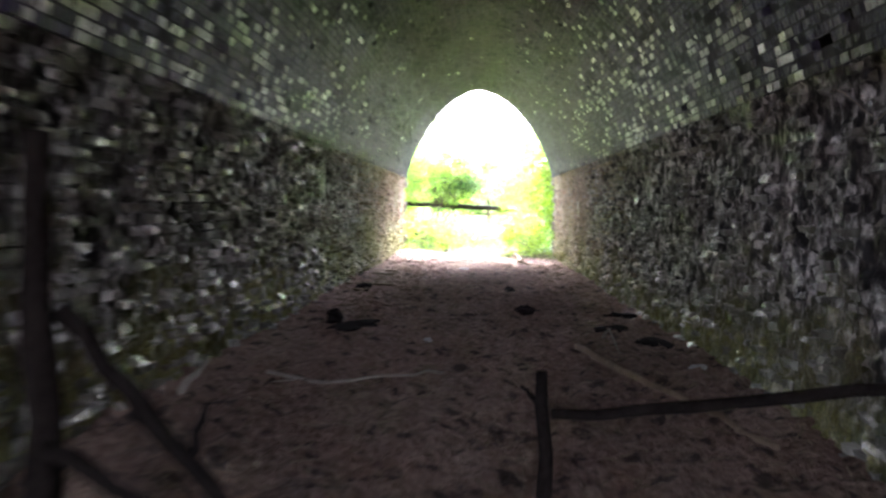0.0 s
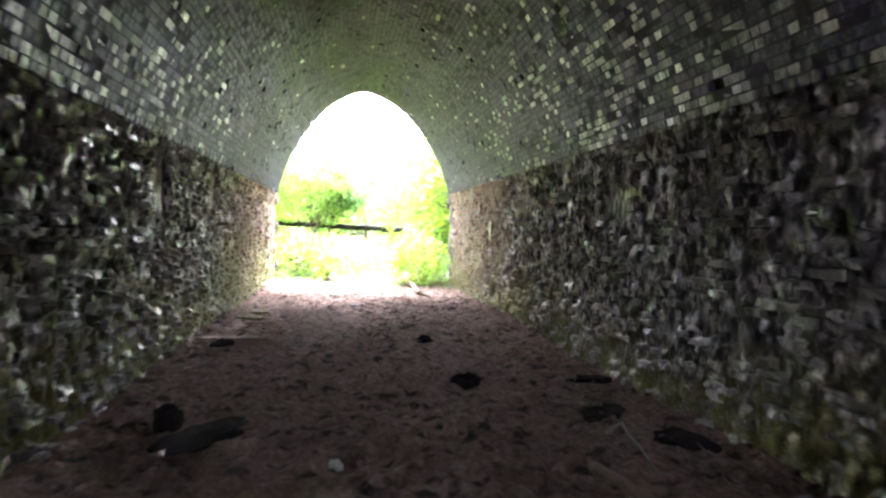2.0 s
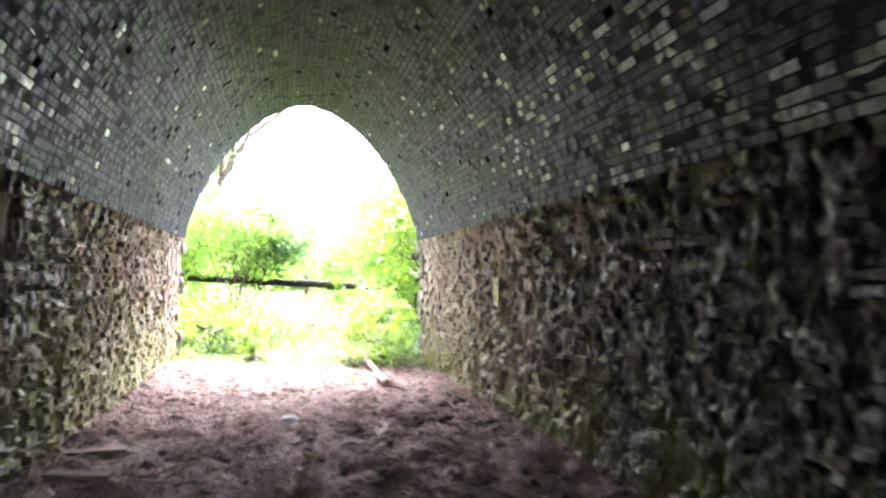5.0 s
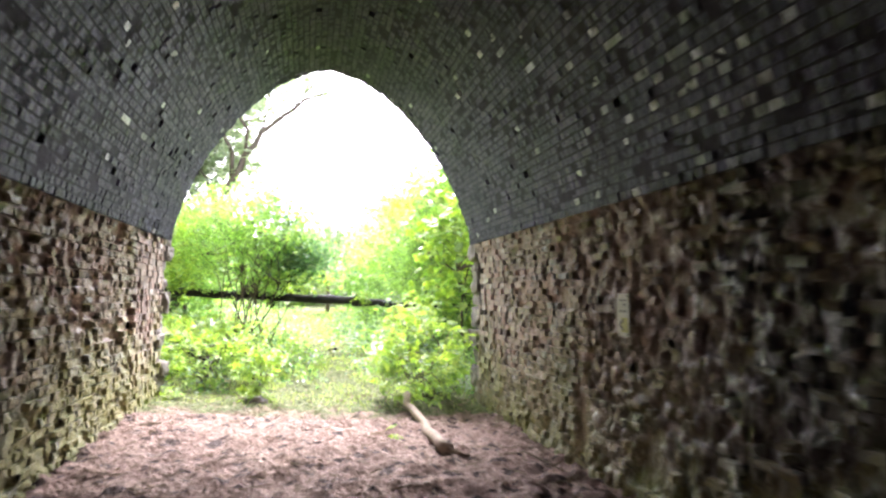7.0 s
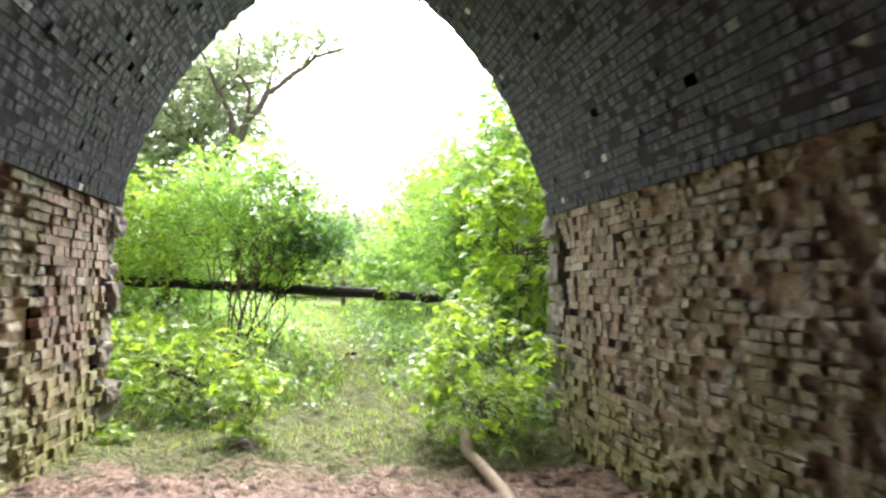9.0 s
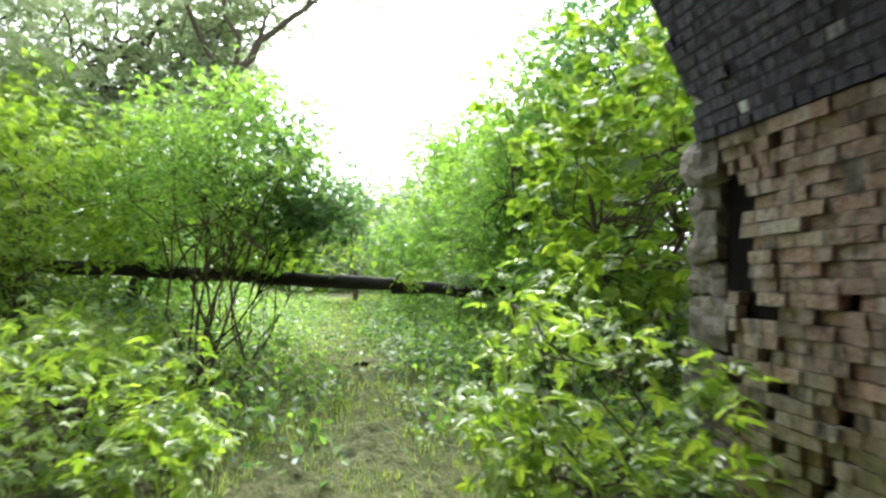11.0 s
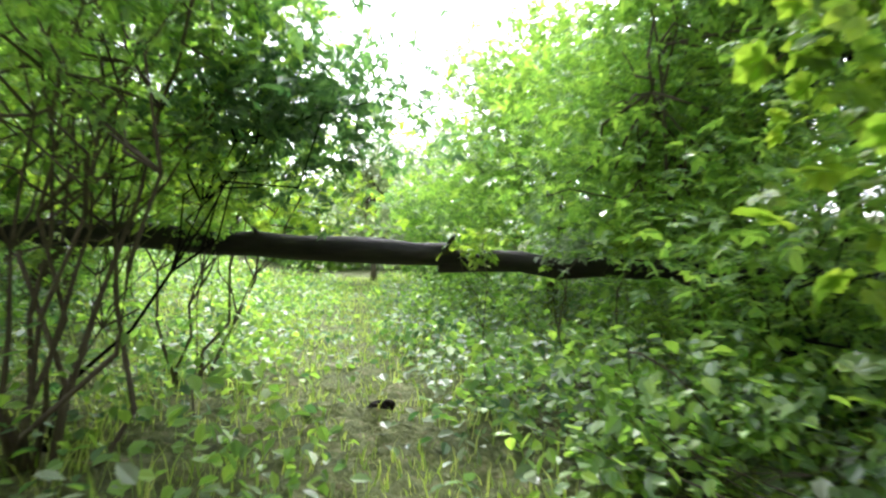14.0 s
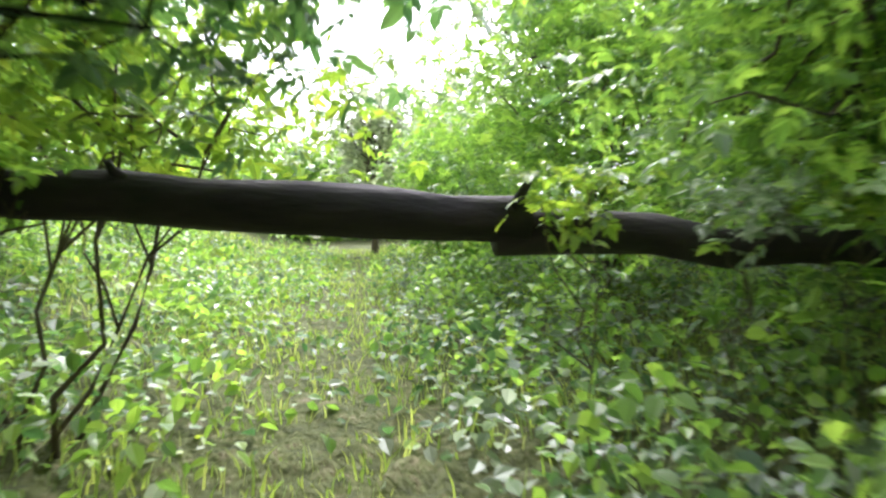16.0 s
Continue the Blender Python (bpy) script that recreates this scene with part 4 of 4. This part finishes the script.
stick("birch_tree", "tall bare-stemmed tree with a long limb arching over the cutting", [(-4.3, 30.0, 0.1), (-3.2, 29.7, 3.2), (-2.4, 29.5, 4.9), (-1.6, 29.5, 6.3), (-0.4, 29.4, 7.3), (0.7, 29.3, 7.7)], 0.15, 0.02, bark_stem, 15, "tree",
      [(0.4, (-3.3, 29.4, 7.6), 0.07), (0.5, (-2.3, 29.5, 8.2), 0.06), (0.62, (-1.3, 29.4, 8.0), 0.04), (0.75, (0.2, 29.2, 8.4), 0.03), (0.3, (-3.6, 29.6, 5.6), 0.05)])
for i, (y, z, dy, dz) in enumerate(((5.4, 2.1, -0.5, 0.15), (4.4, 2.25, -0.5, -0.25), (8.2, 2.3, -0.45, -0.12), (3.9, 1.95, -0.4, 0.05))):
    stick("hanging_root", "thin pale root hanging on the brick wall", [(CX + HALF - 0.03, y, z), (CX + HALF - 0.07, y + dy * 0.5, z + dz * 0.5 + 0.05), (CX + HALF - 0.04, y + dy, z + dz)], 0.006, 0.003, bark_pale, 70 + i, "root")


def lump(name, label, x, y, size, mat, seed, category, squash=0.45):
    """An uneven lump of earth, stone or litter, resting on the floor."""
    bm = bmesh.new()
    bmesh.ops.create_icosphere(bm, subdivisions=3, radius=1)
    off = Vector((seed * 3.1, seed * 1.7, 0))
    for v in bm.verts:
        k = 1 + 0.5 * noise.noise(v.co * 1.3 + off) + 0.2 * noise.noise(v.co * 4 + off)
        v.co = Vector((v.co.x * size[0], v.co.y * size[1], v.co.z * size[2])) * k
    me = bpy.data.meshes.new(name)
    bm.to_mesh(me)
    bm.free()
    me.materials.append(mat)
    ob = new(name, me)
    ob.location = (x, y, gz(x, y) + size[2] * squash)
    ob.rotation_euler = (0, 0, seed)
    return tagged(ob, label, category)


def board(x, y, length, width, turn, tilt, seed):
    rg = np.random.default_rng(seed)
    bm = bmesh.new()
    bmesh.ops.create_cube(bm, size=1)
    bmesh.ops.subdivide_edges(bm, edges=bm.edges[:], cuts=2)
    for v in bm.verts:
        v.co = (v.co.x * length * (1 + rg.normal() * 0.03), v.co.y * width + rg.normal() * 0.008, v.co.z * 0.03 + rg.normal() * 0.003)
    me = bpy.data.meshes.new("board")
    bm.to_mesh(me)
    bm.free()
    me.materials.append(wood_stick)
    ob = new("board", me)
    ob.location, ob.rotation_euler = (x, y, gz(x, y) + 0.03), (0, tilt, turn)
    return tagged(ob, "rotten brown board lying on the earth floor", "board")


board(-1.72, 10.4, 0.75, 0.14, 0.08, 0.03, 1)
board(-1.75, 9.8, 0.3, 0.12, 1.2, 0.0, 2)
board(-1.85, 12.9, 0.5, 0.12, 0.25, 0.05, 3)
board(-1.75, 12.2, 0.45, 0.11, -0.2, 0.03, 4)
lump("earth_mound", "dark burnt mound on the earth floor", -1.35, 7.1, (0.36, 0.2, 0.045), soil_mat, 1, "heap")
lump("earth_mound", "dark burnt mound on the earth floor", -1.62, 7.35, (0.14, 0.1, 0.1), soil_mat, 2, "heap")
lump("clod", "dark clod of earth on the floor", 0.62, 8.5, (0.13, 0.1, 0.07), soil_mat, 3, "clod")
lump("clod", "dark clod of earth beside the wall", 1.55, 7.6, (0.28, 0.14, 0.035), soil_mat, 4, "clod")
lump("clod", "dark clod of earth beside the wall", 1.9, 6.9, (0.24, 0.16, 0.035), soil_mat, 5, "clod")
lump("clod", "dark clod of earth beside the wall", 1.95, 8.9, (0.22, 0.14, 0.035), soil_mat, 6, "clod")
lump("clod", "dark wet clod on the floor", 0.55, 10.9, (0.11, 0.09, 0.06), soil_mat, 7, "clod")
lump("clod", "dark clod of earth beside the brick wall", -1.75, 10.0, (0.2, 0.1, 0.07), soil_mat, 8, "clod")
lump("stone", "pale flat stone on the earth floor", -0.28, 14.2, (0.11, 0.07, 0.025), paper_mat, 9, "stone")
lump("litter_scrap", "crumpled pale scrap on the earth floor", 1.98, 5.9, (0.1, 0.05, 0.03), paper_mat, 10, "litter")
lump("litter_scrap", "crumpled pale scrap on the earth floor", -0.5, 6.6, (0.08, 0.04, 0.02), paper_mat, 11, "litter")
lump("mossy_stone", "mossy stone at the foot of the bush", -0.85, 19.1, (0.13, 0.1, 0.08), stone_mat, 12, "stone")
lump("tree_stump", "small rotten stump in the grass", 0.34, 25.4, (0.1, 0.08, 0.07), bark_dark, 13, "stump")


def build_litter():
    """Twigs and dead leaf bits over the earth floor."""
    rg = np.random.default_rng(44)
    lots = []
    for i in range(800):
        x, y = rg.uniform(-2.0, 2.1), rg.uniform(2.5, 20)
        a, ln = rg.uniform(0, 6.28), rg.uniform(0.04, 0.22)
        p = np.array((x, y, gz(x, y) + 0.02))
        q = p + np.array((math.cos(a) * ln, math.sin(a) * ln, rg.uniform(0, 0.03)))
        lots.append(tube(bent(p, q, 2, rg, 0.08), [0.007, 0.006, 0.003], 4, 0.1, i))
    v, f = join(lots)
    tagged(new("twig_litter", mesh_of("twig_litter", v, f, [wood_stick])), "scattered thin twigs over the earth floor", "litter", kind="stuff")
    n = 500
    x, y = rg.uniform(-2.0, 2.1, n), rg.uniform(2.5, 20, n)
    P = np.stack([x, y, ground_z(x, y) + 0.025], -1)
    tagged(new("dead_leaves", leaf_mesh("dead_leaves", P, 0.05, rg, wood_stick, False, 0.0, 0.8)), "scattered dead brown leaves over the earth floor", "litter", kind="stuff")


build_litter()


# ---- notice on the wall ----
def flat_box(name, lo, hi, mat, parent, label=""):
    bm = bmesh.new()
    bmesh.ops.create_cube(bm, size=1)
    for v in bm.verts:
        v.co = [lo[i] + (v.co[i] + 0.5) * (hi[i] - lo[i]) for i in range(3)]
    me = bpy.data.meshes.new(name)
    bm.to_mesh(me)
    bm.free()
    me.materials.append(mat)
    return child(name, me, parent, label)


def build_notice():
    x, y, z = CX + HALF - 0.012, 14.95, 1.43
    root = empty("notice_board", "small faded cream notice with an arrow fixed to the wall", "sign", (x, y, z))
    flat_box("board", (-0.01, -0.1, -0.175), (0.0, 0.1, 0.175), sign_mat, root)
    flat_box("print_patch", (-0.0135, -0.09, -0.14), (-0.0105, 0.02, -0.02), yellow_mat, root, "faded yellow printed patch")
    for i, (ya, yb, zc) in enumerate(((0.0, 0.045, 0.12), (-0.07, -0.02, 0.12), (-0.06, -0.01, 0.085), (0.01, 0.06, 0.03), (-0.06, -0.01, 0.03))):
        flat_box("print_line", (-0.0135, ya, zc - 0.006), (-0.0105, yb, zc + 0.006), ink_mat, root)
    for s in (1, -1):
        bar = flat_box("arrow_stroke", (-0.017, -0.04, -0.007), (-0.0137, 0.04, 0.007), ink_mat, root)
        bar.location = (0, 0.015, -0.08 + s * 0.02)
        bar.rotation_euler = (radians(-32 * s), 0, 0)
    for yy in (-0.08, 0.08):
        for zz in (-0.155, 0.155):
            flat_box("fixing", (-0.016, yy - 0.006, zz - 0.006), (-0.0102, yy + 0.006, zz + 0.006), ink_mat, root)


build_notice()


# ---- single bricks of the wall beside the mouth ----
def build_pieces(key):
    shapes = {}
    wall = WALLS[key]
    for i, (k, ya, yb, proud) in enumerate(PIECES[key]):
        a, b, t, n = frame_of(k)
        ln = round((yb - ya) / 0.0285) * 0.0285
        kind = (ln, i % 5)
        if kind not in shapes:
            lot = Lot()
            g = 0.004
            fr, bk = [], []
            for s in (-0.5, 0.5):
                for e in (-0.5, 0.5):
                    jit = lambda m: rb.uniform(-m, m)
                    fr.append((jit(0.004), e * (ln - 2 * g) + jit(0.005), s * (COURSE - 2 * g) + jit(0.004)))
                    bk.append((0.075, e * (ln - 2 * g), s * (COURSE - 2 * g)))
            lot.v = fr + bk
            lot.f = [(0, 1, 3, 2), (0, 4, 5, 1), (1, 5, 7, 3), (3, 7, 6, 2), (2, 6, 4, 0)]
            shapes[kind] = mesh_of("brick", lot.v, lot.f, [piece_brick])
        ob = new("brick", shapes[kind])
        ob.parent = wall
        mid = (a + b) / 2 + n * proud
        ob.location = (mid[0], (ya + yb) / 2, mid[1])
        ob.rotation_euler = (0, math.atan2(t[0], t[1]), 0) if key == "r" else (0, 0, math.pi)
    lot = Lot()
    for k, ya, yb, proud in PIECES[key]:
        a, b, t, n = frame_of(k)
        p, q = a - n * 0.014 + n * min(proud, 0), b - n * 0.014 + n * min(proud, 0)
        lot.quad([(p[0], ya, p[1]), (p[0], yb, p[1]), (q[0], yb, q[1]), (q[0], ya, q[1])], 0)
    child("mortar_bed", mesh_of("mortar_bed", lot.v, lot.f, [mortar]), wall, "old lime mortar joints", "stuff")


build_pieces("r")
build_pieces("l")
